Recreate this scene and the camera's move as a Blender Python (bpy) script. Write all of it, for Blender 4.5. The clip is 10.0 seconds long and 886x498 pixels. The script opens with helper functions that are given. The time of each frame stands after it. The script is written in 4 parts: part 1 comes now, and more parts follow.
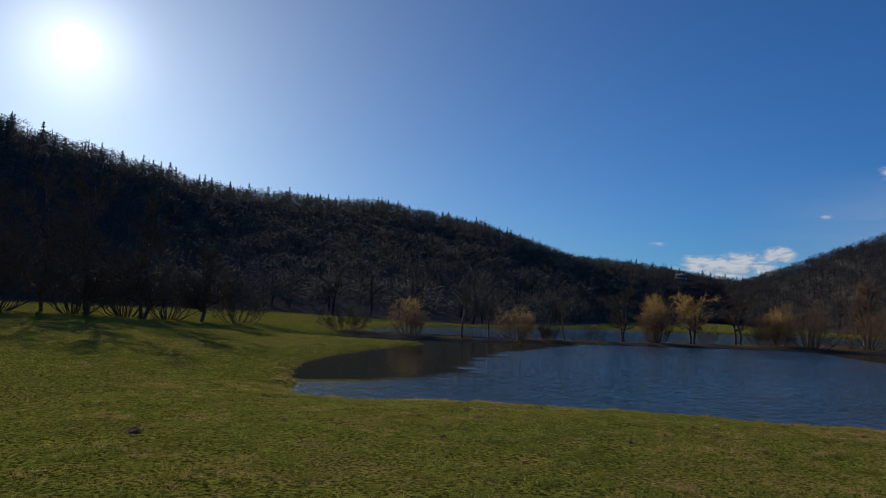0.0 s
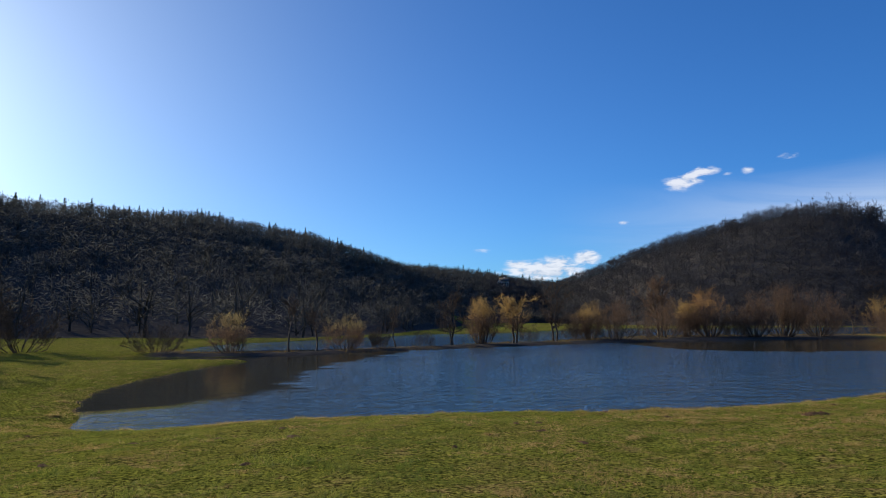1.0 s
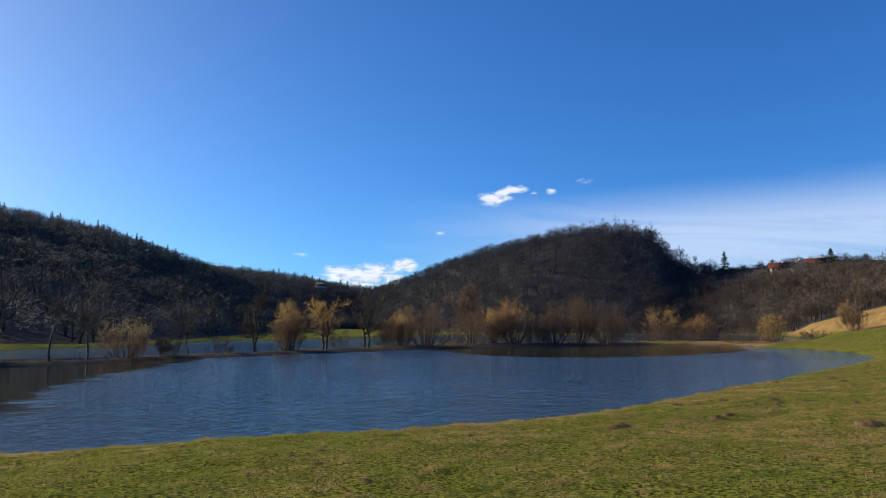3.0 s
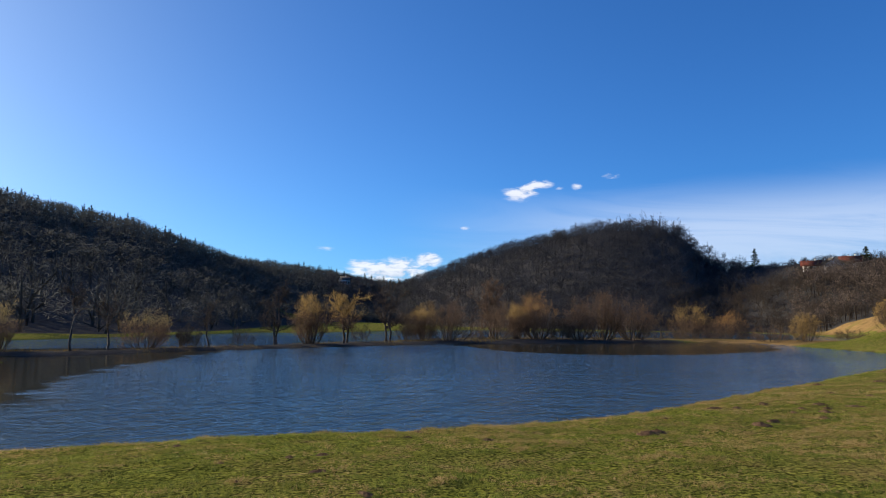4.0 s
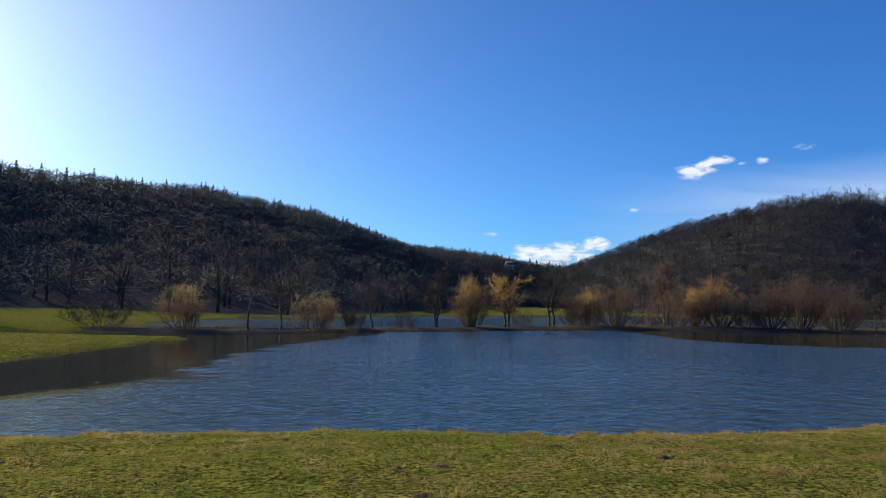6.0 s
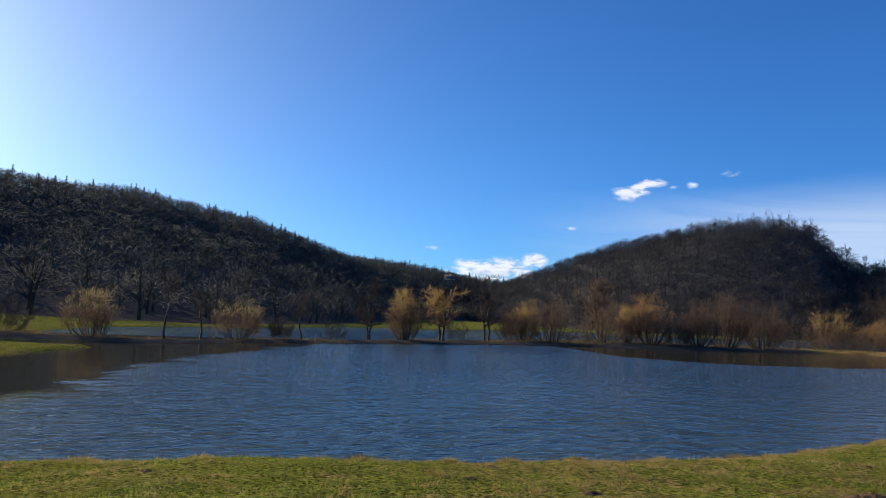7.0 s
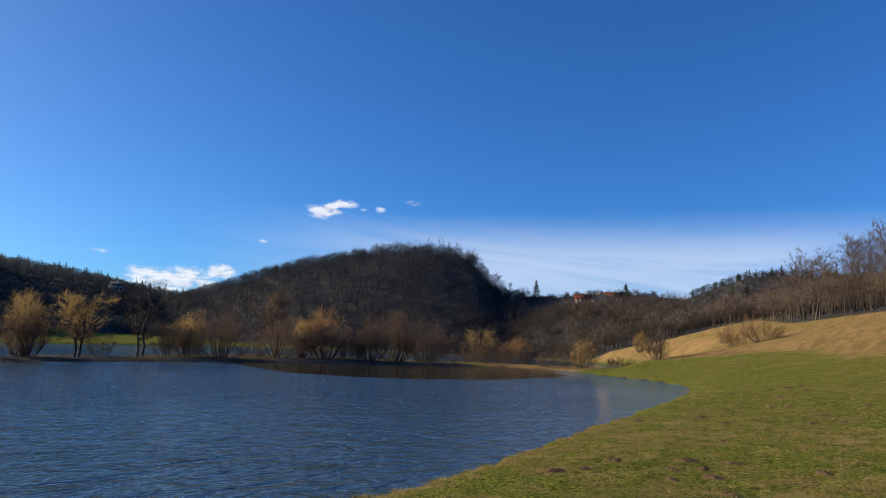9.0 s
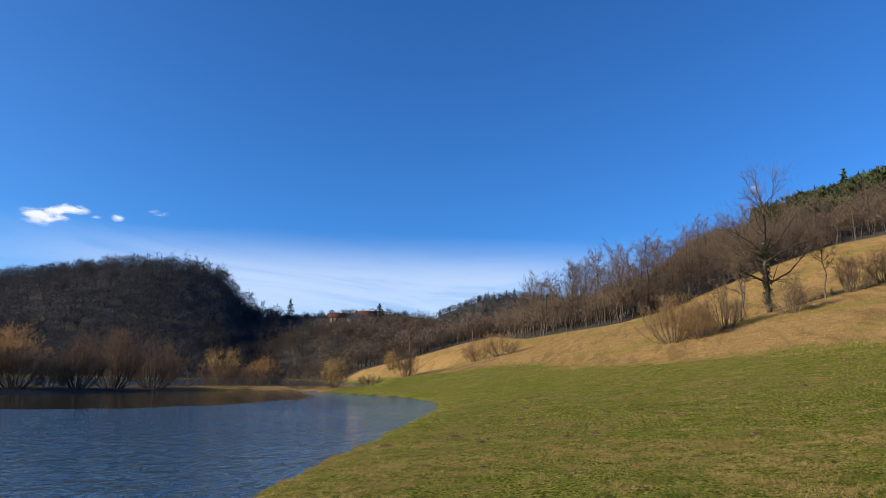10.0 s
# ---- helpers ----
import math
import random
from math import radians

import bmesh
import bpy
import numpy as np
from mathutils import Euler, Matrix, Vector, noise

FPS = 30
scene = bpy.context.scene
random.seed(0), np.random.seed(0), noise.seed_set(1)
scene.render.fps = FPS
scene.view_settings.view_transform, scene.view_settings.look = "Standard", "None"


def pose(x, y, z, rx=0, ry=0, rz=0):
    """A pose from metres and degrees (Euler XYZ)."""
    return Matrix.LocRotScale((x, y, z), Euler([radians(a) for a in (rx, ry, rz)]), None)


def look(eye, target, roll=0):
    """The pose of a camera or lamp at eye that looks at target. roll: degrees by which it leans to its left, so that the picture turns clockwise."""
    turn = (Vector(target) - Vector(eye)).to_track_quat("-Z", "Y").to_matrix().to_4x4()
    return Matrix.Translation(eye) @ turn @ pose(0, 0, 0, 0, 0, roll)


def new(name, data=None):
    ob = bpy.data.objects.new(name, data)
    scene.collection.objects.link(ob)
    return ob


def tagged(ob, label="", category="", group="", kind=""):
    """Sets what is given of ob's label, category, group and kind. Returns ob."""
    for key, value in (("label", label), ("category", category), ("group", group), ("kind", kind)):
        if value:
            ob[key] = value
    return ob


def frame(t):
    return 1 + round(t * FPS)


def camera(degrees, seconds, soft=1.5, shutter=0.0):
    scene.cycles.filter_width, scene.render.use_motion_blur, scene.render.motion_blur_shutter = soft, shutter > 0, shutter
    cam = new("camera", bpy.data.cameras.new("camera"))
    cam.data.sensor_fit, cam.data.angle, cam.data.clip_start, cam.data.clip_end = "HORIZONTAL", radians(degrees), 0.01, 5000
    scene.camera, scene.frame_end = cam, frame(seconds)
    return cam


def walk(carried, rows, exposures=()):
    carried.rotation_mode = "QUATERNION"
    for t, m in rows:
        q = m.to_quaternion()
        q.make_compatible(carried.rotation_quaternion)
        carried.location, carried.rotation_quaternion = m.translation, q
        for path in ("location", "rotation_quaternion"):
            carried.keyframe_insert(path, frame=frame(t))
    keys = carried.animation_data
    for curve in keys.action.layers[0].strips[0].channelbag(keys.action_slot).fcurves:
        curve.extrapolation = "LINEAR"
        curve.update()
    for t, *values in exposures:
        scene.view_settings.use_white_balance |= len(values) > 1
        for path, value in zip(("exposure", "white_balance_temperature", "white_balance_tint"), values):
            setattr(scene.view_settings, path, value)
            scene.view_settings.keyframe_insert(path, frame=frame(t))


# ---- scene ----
# The camera and its walk: seconds, place, yaw, pitch, roll.
cam = camera(70.52, 10.0, soft=0.95)
PATH = [
    (0.0, 0.005, -0.001, 2.371, 0.00, 5.38, -2.80),
    (0.5, 0.190, 0.458, 2.314, -10.93, 6.73, -0.43),
    (1.0, 0.411, 0.905, 2.255, -15.07, 6.63, 0.50),
    (1.5, 0.699, 1.385, 2.222, -22.12, 4.87, -1.62),
    (2.0, 1.068, 1.881, 2.203, -29.97, 4.43, -0.53),
    (2.5, 1.363, 2.305, 2.227, -29.12, 7.42, -0.66),
    (2.7, 1.506, 2.500, 2.233, -30.91, 7.28, -0.76),
    (3.8, 2.231, 3.322, 2.228, -31.80, 6.97, 0.75),
    (4.0, 2.342, 3.514, 2.216, -29.47, 6.62, -0.69),
    (4.5, 2.672, 3.977, 2.193, -22.21, 3.62, -0.54),
    (5.0, 2.971, 4.356, 2.182, -17.94, 2.48, -0.57),
    (5.5, 3.237, 4.908, 2.153, -14.73, 4.07, -0.81),
    (6.8, 4.225, 6.291, 2.068, -15.88, 6.18, -2.54),
    (7.0, 4.339, 6.505, 2.063, -19.97, 6.36, -2.36),
    (7.5, 4.794, 6.864, 2.051, -25.88, 3.49, -0.87),
    (8.0, 5.264, 7.278, 2.066, -35.06, 5.91, -0.42),
    (8.5, 5.835, 7.679, 2.086, -39.01, 8.50, 0.64),
    (9.0, 6.666, 8.120, 2.054, -47.98, 8.95, -2.67),
    (9.5, 8.076, 8.865, 2.017, -60.34, 11.43, 0.19),
    (10.0, 9.830, 9.548, 1.937, -69.90, 11.44, -0.94),
]
EXPOSURE = [(0.0, -0.25), (0.5, 0.15), (1.0, 0.45), (2.5, 0.6), (7.5, 0.58), (9.5, 0.5), (10.0, 0.7)]
walk(cam, [(t, pose(x, y, z, 90 + pitch, roll, yaw)) for t, x, y, z, yaw, pitch, roll in PATH], EXPOSURE)

# World: clear winter sky with a low sun in front of the camera, thin cirrus and a few puffs.
SUN_AZ, SUN_EL = radians(-32.1), radians(18.85)
SUN_DIR = Vector((math.sin(SUN_AZ) * math.cos(SUN_EL), math.cos(SUN_AZ) * math.cos(SUN_EL), math.sin(SUN_EL)))


class Nodes:
    """Short hand for building node trees."""

    def __init__(self, tree):
        self.tree = tree
        tree.nodes.clear()

    def add(self, kind, values=(), **props):
        n = self.tree.nodes.new(kind)
        for k, v in props.items():
            setattr(n, k, v)
        for k, v in dict(values).items():
            self.put(n.inputs[k], v)
        return n

    def put(self, socket, v):
        if isinstance(v, bpy.types.NodeSocket):
            self.tree.links.new(v, socket)
        elif isinstance(v, bpy.types.Node):
            self.tree.links.new(v.outputs[0], socket)
        else:
            socket.default_value = v

    def math(self, op, a, b=0.0, c=None, clamp=False):
        n = self.add("ShaderNodeMath", operation=op, use_clamp=clamp)
        for i, v in enumerate((a, b) if c is None else (a, b, c)):
            self.put(n.inputs[i], v)
        return n.outputs[0]

    def mix(self, f, a, b, mode="MIX"):
        n = self.add("ShaderNodeMix", data_type="RGBA", blend_type=mode)
        self.put(n.inputs[0], f)
        self.put(n.inputs[6], a if not isinstance(a, tuple) else (*a, 1))
        self.put(n.inputs[7], b if not isinstance(b, tuple) else (*b, 1))
        return n.outputs[2]

    def ramp(self, f, lo, hi, a=0.0, b=1.0):
        n = self.add("ShaderNodeMapRange", clamp=True, interpolation_type="SMOOTHSTEP")
        for i, v in enumerate((f, lo, hi, a, b)):
            self.put(n.inputs[i], v)
        return n.outputs[0]

    def noise(self, vec, scale, detail=4.0, rough=0.55, distort=0.0):
        return self.add("ShaderNodeTexNoise", {"Vector": vec, "Scale": scale, "Detail": detail, "Roughness": rough, "Distortion": distort}).outputs[0]


def build_world():
    w = bpy.data.worlds.new("sky")
    scene.world = w
    w.use_nodes = True
    g = Nodes(w.node_tree)
    sky = g.add("ShaderNodeTexSky", sky_type="NISHITA", sun_disc=False, sun_elevation=SUN_EL, sun_rotation=SUN_AZ, altitude=300, air_density=1.0, dust_density=0.6, ozone_density=2.5)
    co = g.add("ShaderNodeTexCoord")
    vec = co.outputs["Generated"]
    sep = g.add("ShaderNodeSeparateXYZ", {0: vec})
    x, y, z = sep.outputs
    az = g.math("ARCTAN2", x, y)
    el = g.math("ARCSINE", z)
    # cloud space: bearing and stretched elevation
    cv = g.add("ShaderNodeCombineXYZ", {0: az, 1: g.math("MULTIPLY", el, 2.6), 2: 0.0}).outputs[0]
    fine = g.noise(cv, 34.0, 8.0, 0.62, 0.4)
    soft = g.noise(g.add("ShaderNodeCombineXYZ", {0: g.math("MULTIPLY", az, 1.0), 1: g.math("ADD", g.math("MULTIPLY", el, 7.0), g.math("MULTIPLY", az, 0.5)), 2: 3.0}).outputs[0], 2.4, 6.0, 0.6, 0.9)
    total = None
    # a few small cumulus puffs: bearing, elevation, half width, half height (degrees), strength
    puffs = ((24.4, 4.5, 3.9, 1.0, 1.2), (21.9, 5.1, 1.3, 0.6, 1.0), (25.6, 5.2, 1.6, 0.75, 1.0), (28.1, 5.6, 1.2, 0.75, 1.15), (36.2, 11.6, 1.6, 0.7, 0.9), (37.1, 11.95, 1.5, 0.6, 1.0), (38.2, 12.4, 1.6, 0.5, 0.85), (39.9, 12.1, 0.7, 0.25, 0.5), (41.6, 12.2, 0.6, 0.4, 0.58), (44.6, 13.0, 1.0, 0.35, 0.58), (31.4, 8.5, 0.7, 0.25, 0.62), (18.4, 6.4, 1.2, 0.28, 0.62), (97.0, 15.6, 1.0, 0.5, 0.4))
    for a, e, sa, se, k in puffs:
        u = g.math("DIVIDE", g.math("SUBTRACT", az, radians(a)), radians(sa))
        v = g.math("DIVIDE", g.math("SUBTRACT", el, radians(e)), radians(se))
        r = g.math("ADD", g.math("POWER", g.math("ABSOLUTE", u), 2.0), g.math("POWER", g.math("ABSOLUTE", v), 2.0))
        m = g.math("MULTIPLY", g.math("EXPONENT", g.math("MULTIPLY", r, -1.0)), k)
        total = m if total is None else g.math("MAXIMUM", total, m)
    puff = g.ramp(g.math("MULTIPLY", total, g.math("ADD", g.math("MULTIPLY", g.math("SUBTRACT", fine, 0.5), 3.0), 1.0)), 0.28, 0.95)
    # cirrus veil low in the east
    edge = g.math("ADD", el, g.math("MULTIPLY", g.math("SUBTRACT", soft, 0.5), 0.06))
    band = g.math("MULTIPLY", g.ramp(edge, radians(12.8), radians(8.2)), g.math("MULTIPLY", g.ramp(az, radians(22), radians(52)), g.ramp(az, radians(98), radians(74))))
    veil = g.math("MULTIPLY", band, g.ramp(soft, 0.32, 0.60, 0.42, 1.0))
    # bright aureole round the sun
    dot = g.add("ShaderNodeVectorMath", {0: vec, 1: tuple(SUN_DIR)}, operation="DOT_PRODUCT").outputs["Value"]
    dot = g.math("MAXIMUM", dot, 0.0)
    glow = g.math("ADD", g.math("MULTIPLY", g.math("POWER", dot, 9000.0), 30.0), g.math("ADD", g.math("MULTIPLY", g.math("POWER", dot, 420.0), GLOW_IN), g.math("MULTIPLY", g.math("POWER", dot, 9.0), GLOW_OUT)))
    col = sky.outputs[0]
    col = g.mix(1.0, col, (0.36, 0.88, 1.56), "MULTIPLY")
    col = g.mix(g.ramp(dot, 0.0, 0.55, 1.0, 0.0), col, g.mix(1.0, col, (0.94, 0.99, 1.01), "MULTIPLY"))
    col = g.mix(g.math("MULTIPLY", g.math("POWER", dot, 3.0), 0.8), col, g.mix(1.0, col, (1.75, 0.86, 0.62), "MULTIPLY"))
    col = g.mix(g.math("MULTIPLY", veil, 0.60), col, (6.9, 7.8, 9.4))
    col = g.mix(g.math("MULTIPLY", puff, 0.84), col, g.mix(g.ramp(fine, 0.36, 0.58), (6.2, 6.7, 7.8), (9.2, 9.3, 9.8)))
    gl = g.mix(1.0, (0, 0, 0), (1.0, 0.98, 0.94))
    glc = g.add("ShaderNodeVectorMath", {0: gl}, operation="SCALE")
    g.put(glc.inputs["Scale"], glow)
    col = g.mix(1.0, col, glc.outputs[0], "ADD")
    bg = g.add("ShaderNodeBackground", {"Color": col, "Strength": SKY})
    g.add("ShaderNodeOutputWorld", {"Surface": bg})


SKY, GLOW_IN, GLOW_OUT = 0.073, 7.0, 1.5
build_world()
sun = new("sun", bpy.data.lights.new("sun", "SUN"))
sun.data.energy, sun.data.angle, sun.data.color = 5.0, radians(0.53), (1.0, 0.86, 0.66)
sun.matrix_world = look(SUN_DIR * 100, (0, 0, 0))


# ---- materials ----
def material(name):
    m = bpy.data.materials.new(name)
    m.use_nodes = True
    return m, Nodes(m.node_tree)


def finish(g, color, rough, normal=None, **more):
    p = g.add("ShaderNodeBsdfPrincipled", {"Base Color": color, "Roughness": rough, **more})
    if normal is not None:
        g.put(p.inputs["Normal"], normal)
    g.add("ShaderNodeOutputMaterial", {"Surface": p})
    return p


def bump(g, height, strength, distance):
    return g.add("ShaderNodeBump", {"Height": height, "Strength": strength, "Distance": distance}).outputs[0]


def simple(name, color, other, scale, rough=0.85, bump_d=0.01, islands=0.25):
    """A two-tone grained surface, varied piece by piece."""
    m, g = material(name)
    pos = g.add("ShaderNodeNewGeometry")
    co = pos.outputs["Position"]
    n = g.noise(co, scale, 5.0, 0.6)
    c = g.mix(g.ramp(n, 0.35, 0.65), color, other)
    isl = g.ramp(pos.outputs["Random Per Island"], 0, 1, 1 - islands, 1 + islands)
    hsv = g.add("ShaderNodeHueSaturation", {"Value": isl, "Color": c})
    finish(g, hsv.outputs[0], rough, bump(g, g.noise(co, scale * 4, 3.0), 0.5, bump_d), **{"Specular IOR Level": 0.5 if rough < 0.6 else 0.08})
    return m


def twigs(name, a, b, through_light=0.4):
    """Fine budding twigs that let some sun through."""
    m, g = material(name)
    geo = g.add("ShaderNodeNewGeometry")
    c = g.mix(geo.outputs["Random Per Island"], a, b)
    c = g.mix(g.ramp(g.noise(geo.outputs["Position"], 0.8, 3.0), 0.35, 0.7, 0.0, 0.5), c, (a[0] * 0.55, a[1] * 0.5, a[2] * 0.6))
    p = g.add("ShaderNodeBsdfPrincipled", {"Base Color": c, "Roughness": 0.7, "Specular IOR Level": 0.2})
    t = g.add("ShaderNodeBsdfTranslucent", {"Color": c})
    g.add("ShaderNodeOutputMaterial", {"Surface": g.add("ShaderNodeMixShader", {0: through_light, 1: p, 2: t})})
    return m


def woodland(name, a, b, patch):
    """Massed bare crowns: tone drifts from tree to tree, and fine twigs let light through."""
    m, g = material(name)
    geo = g.add("ShaderNodeNewGeometry")
    co = geo.outputs["Position"]
    c = g.mix(g.ramp(g.noise(co, 0.11, 3.0, 0.6), 0.36, 0.64), a, b)
    c = g.mix(g.ramp(g.noise(co, 0.018, 3.0, 0.6), 0.45, 0.7, 0.0, 0.45), c, patch)
    isl = g.ramp(geo.outputs["Random Per Island"], 0, 1, 0.86, 1.14)
    c = g.add("ShaderNodeHueSaturation", {"Value": isl, "Color": c}).outputs[0]
    p = g.add("ShaderNodeBsdfDiffuse", {"Color": c, "Roughness": 0.6})
    t = g.add("ShaderNodeBsdfTranslucent", {"Color": c})
    g.add("ShaderNodeOutputMaterial", {"Surface": g.add("ShaderNodeMixShader", {0: 0.45, 1: p, 2: t})})
    return m


def ground_material():
    m, g = material("meadow")
    geo = g.add("ShaderNodeNewGeometry")
    co = geo.outputs["Position"]
    forest = g.add("ShaderNodeAttribute", attribute_name="forest").outputs["Fac"]
    dry = g.add("ShaderNodeAttribute", attribute_name="dry").outputs["Fac"]
    bed = g.add("ShaderNodeAttribute", attribute_name="bed").outputs["Fac"]
    big = g.noise(co, 0.09, 4.0, 0.6, 0.5)
    mid = g.noise(co, 0.9, 5.0, 0.65, 0.4)
    clump = g.noise(co, 4.2, 4.0, 0.65, 0.6)
    fine = g.noise(co, 17.0, 5.0, 0.72)
    grain = g.noise(co, 80.0, 3.0, 0.7)
    green = g.mix(g.ramp(fine, 0.40, 0.64), (0.024, 0.034, 0.008), (0.315, 0.325, 0.050))
    green = g.mix(g.ramp(clump, 0.46, 0.64, 0.0, 0.5), green, (0.070, 0.090, 0.016))
    straw = g.mix(g.ramp(fine, 0.40, 0.62), (0.060, 0.042, 0.018), (0.42, 0.32, 0.12))
    c = g.mix(g.math("MULTIPLY", g.ramp(mid, 0.50, 0.70), 0.42), green, straw)
    mats = g.noise(co, 2.1, 5.0, 0.62, 0.7)
    c = g.mix(g.math("MULTIPLY", g.ramp(mats, 0.54, 0.63), g.ramp(mid, 0.40, 0.60, 0.25, 0.85)), c, straw)
    c = g.mix(g.math("MULTIPLY", g.ramp(mats, 0.42, 0.34), 0.55), c, (0.045, 0.062, 0.012))
    c = g.mix(g.math("MULTIPLY", g.ramp(big, 0.42, 0.64), 0.22), c, straw)
    tan = g.mix(g.ramp(mid, 0.3, 0.7), (0.262, 0.160, 0.066), (0.36, 0.234, 0.096))
    tan = g.mix(g.math("MULTIPLY", g.ramp(fine, 0.45, 0.75), 0.5), tan, (0.16, 0.11, 0.04))
    terr = g.add("ShaderNodeMapping", {"Vector": co, "Rotation": (0, 0, radians(-39)), "Scale": (0.12, 1.0, 0.6)}).outputs[0]
    band = g.noise(terr, 0.9, 5.0, 0.65, 0.5)
    tan = g.mix(g.math("MULTIPLY", g.ramp(band, 0.47, 0.62), 0.7), tan, (0.155, 0.105, 0.042))
    tan = g.mix(g.math("MULTIPLY", g.ramp(clump, 0.50, 0.66), 0.55), tan, (0.12, 0.082, 0.034))
    tan = g.mix(g.math("MULTIPLY", g.ramp(g.noise(co, 0.12, 4.0, 0.6, 0.5), 0.48, 0.64), 0.55), tan, (0.17, 0.155, 0.035))
    c = g.mix(g.ramp(g.math("ADD", dry, g.math("MULTIPLY", g.math("SUBTRACT", mid, 0.5), 0.7)), 0.25, 0.75), c, tan)
    litter = g.mix(g.ramp(mid, 0.3, 0.7), (0.045, 0.044, 0.044), (0.074, 0.070, 0.065))
    c = g.mix(g.ramp(g.math("ADD", forest, g.math("MULTIPLY", g.math("SUBTRACT", mid, 0.5), 0.4)), 0.3, 0.7), c, litter)
    c = g.mix(g.ramp(bed, 0.2, 0.9), c, (0.040, 0.032, 0.018))
    c = g.mix(1.0, c, g.mix(g.ramp(grain, 0.3, 0.7), (0.72, 0.72, 0.72), (1.25, 1.25, 1.25)), "MULTIPLY")
    h = g.math("ADD", g.math("MULTIPLY", clump, 0.6), g.math("ADD", g.math("MULTIPLY", fine, 0.6), g.math("MULTIPLY", grain, 0.3)))
    finish(g, c, 0.9, bump(g, h, 1.0, 0.07), **{"Specular IOR Level": 0.0})
    return m


def water_material():
    m, g = material("pond_water")
    geo = g.add("ShaderNodeNewGeometry")
    co = geo.outputs["Position"]
    calm = g.add("ShaderNodeAttribute", attribute_name="calm").outputs["Fac"]
    st = g.add("ShaderNodeMapping", {"Vector": co, "Rotation": (0, 0, radians(28)), "Scale": (0.62, 1.25, 1.0)}).outputs[0]
    w0 = g.noise(st, 1.25, 2.0, 0.5, 0.5)
    w1 = g.noise(st, 3.4, 2.0, 0.5, 0.6)
    w2 = g.noise(st, 8.5, 2.0, 0.55, 0.5)
    gust = g.ramp(g.noise(co, 0.07, 3.0, 0.6, 0.4), 0.3, 0.7, 0.8, 1.2)
    h = g.math("ADD", g.math("MULTIPLY", w0, 1.2), g.math("ADD", g.math("MULTIPLY", w1, 0.60), g.math("MULTIPLY", w2, 0.28)))
    amp = g.math("MULTIPLY", gust, g.math("ADD", g.ramp(calm, 0.1, 0.9, 1.0, 0.05), g.math("MULTIPLY", g.math("MAXIMUM", g.math("MULTIPLY", calm, -1.0), 0.0), 2.5)))
    # longer fetch: higher waves towards the eastern shore
    amp = g.math("MULTIPLY", amp, g.ramp(g.add("ShaderNodeSeparateXYZ", {0: co}).outputs[0], 36.0, 58.0, 1.0, 2.3))
    b = g.add("ShaderNodeBump", {"Height": g.math("MULTIPLY", h, amp), "Strength": 1.0, "Distance": WAVES})
    # Blue body colour fills in for reflected sky; dark brown where the water is calm.
    sky_tint = g.mix(g.ramp(calm, 0, 1), (0.048, 0.082, 0.102), (0.034, 0.034, 0.024))
    finish(g, sky_tint, 0.04, b.outputs[0], **{"IOR": 1.333})
    return m


WAVES = 0.115
MEADOW, WATER = ground_material(), water_material()
BARK = simple("bark", (0.070, 0.052, 0.038), (0.15, 0.12, 0.09), 3.0)
FAR_BARK = simple("far_bark", (0.062, 0.050, 0.042), (0.10, 0.080, 0.064), 0.35, islands=0.2)
TWIG = simple("bare_twigs", (0.10, 0.073, 0.050), (0.16, 0.118, 0.076), 0.5, islands=0.35)
GOLD = twigs("golden_willow_twigs", (0.36, 0.235, 0.080), (0.62, 0.44, 0.150))
AMBER = twigs("amber_willow_twigs", (0.36, 0.200, 0.075), (0.60, 0.37, 0.135))
PALE = twigs("pale_yellow_twigs", (0.30, 0.235, 0.105), (0.44, 0.36, 0.16))
RUST = twigs("rust_brown_twigs", (0.13, 0.088, 0.058), (0.24, 0.155, 0.090))
TAN = twigs("tan_twigs", (0.30, 0.19, 0.085), (0.40, 0.27, 0.12))
# The blue-grey haze of distance is put into this twig colour.
FAR_TWIG = woodland("far_haze_twigs", (0.044, 0.048, 0.057), (0.076, 0.077, 0.084), (0.066, 0.060, 0.058))
# Sunlight is painted into the slope's lighter twigs, shade into the western hill's grey.
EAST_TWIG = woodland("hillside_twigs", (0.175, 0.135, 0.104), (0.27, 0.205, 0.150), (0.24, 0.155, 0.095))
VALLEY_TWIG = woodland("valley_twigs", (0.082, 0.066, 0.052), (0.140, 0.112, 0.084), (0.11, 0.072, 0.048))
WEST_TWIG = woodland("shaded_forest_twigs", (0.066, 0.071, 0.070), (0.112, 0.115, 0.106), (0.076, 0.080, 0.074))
NEEDLES = simple("needles", (0.028, 0.042, 0.018), (0.055, 0.075, 0.026), 0.5, islands=0.4)


# ---- the lie of the land ----
rng = np.random.default_rng(7)


def vnoise(x, y, scale, seed=0):
    """Smooth value noise, -1 to 1."""
    x, y = np.asarray(x, float) * scale + seed * 17.3, np.asarray(y, float) * scale - seed * 9.7
    xi, yi = np.floor(x), np.floor(y)
    fx, fy = x - xi, y - yi
    fx, fy = fx * fx * (3 - 2 * fx), fy * fy * (3 - 2 * fy)

    def h(a, b):
        s = np.sin(a * 127.1 + b * 311.7) * 43758.5453
        return (s - np.floor(s)) * 2 - 1

    return (h(xi, yi) * (1 - fx) + h(xi + 1, yi) * fx) * (1 - fy) + (h(xi, yi + 1) * (1 - fx) + h(xi + 1, yi + 1) * fx) * fy


def smooth(a, lo, hi):
    t = np.clip((np.asarray(a, float) - lo) / (hi - lo), 0, 1)
    return t * t * (3 - 2 * t)


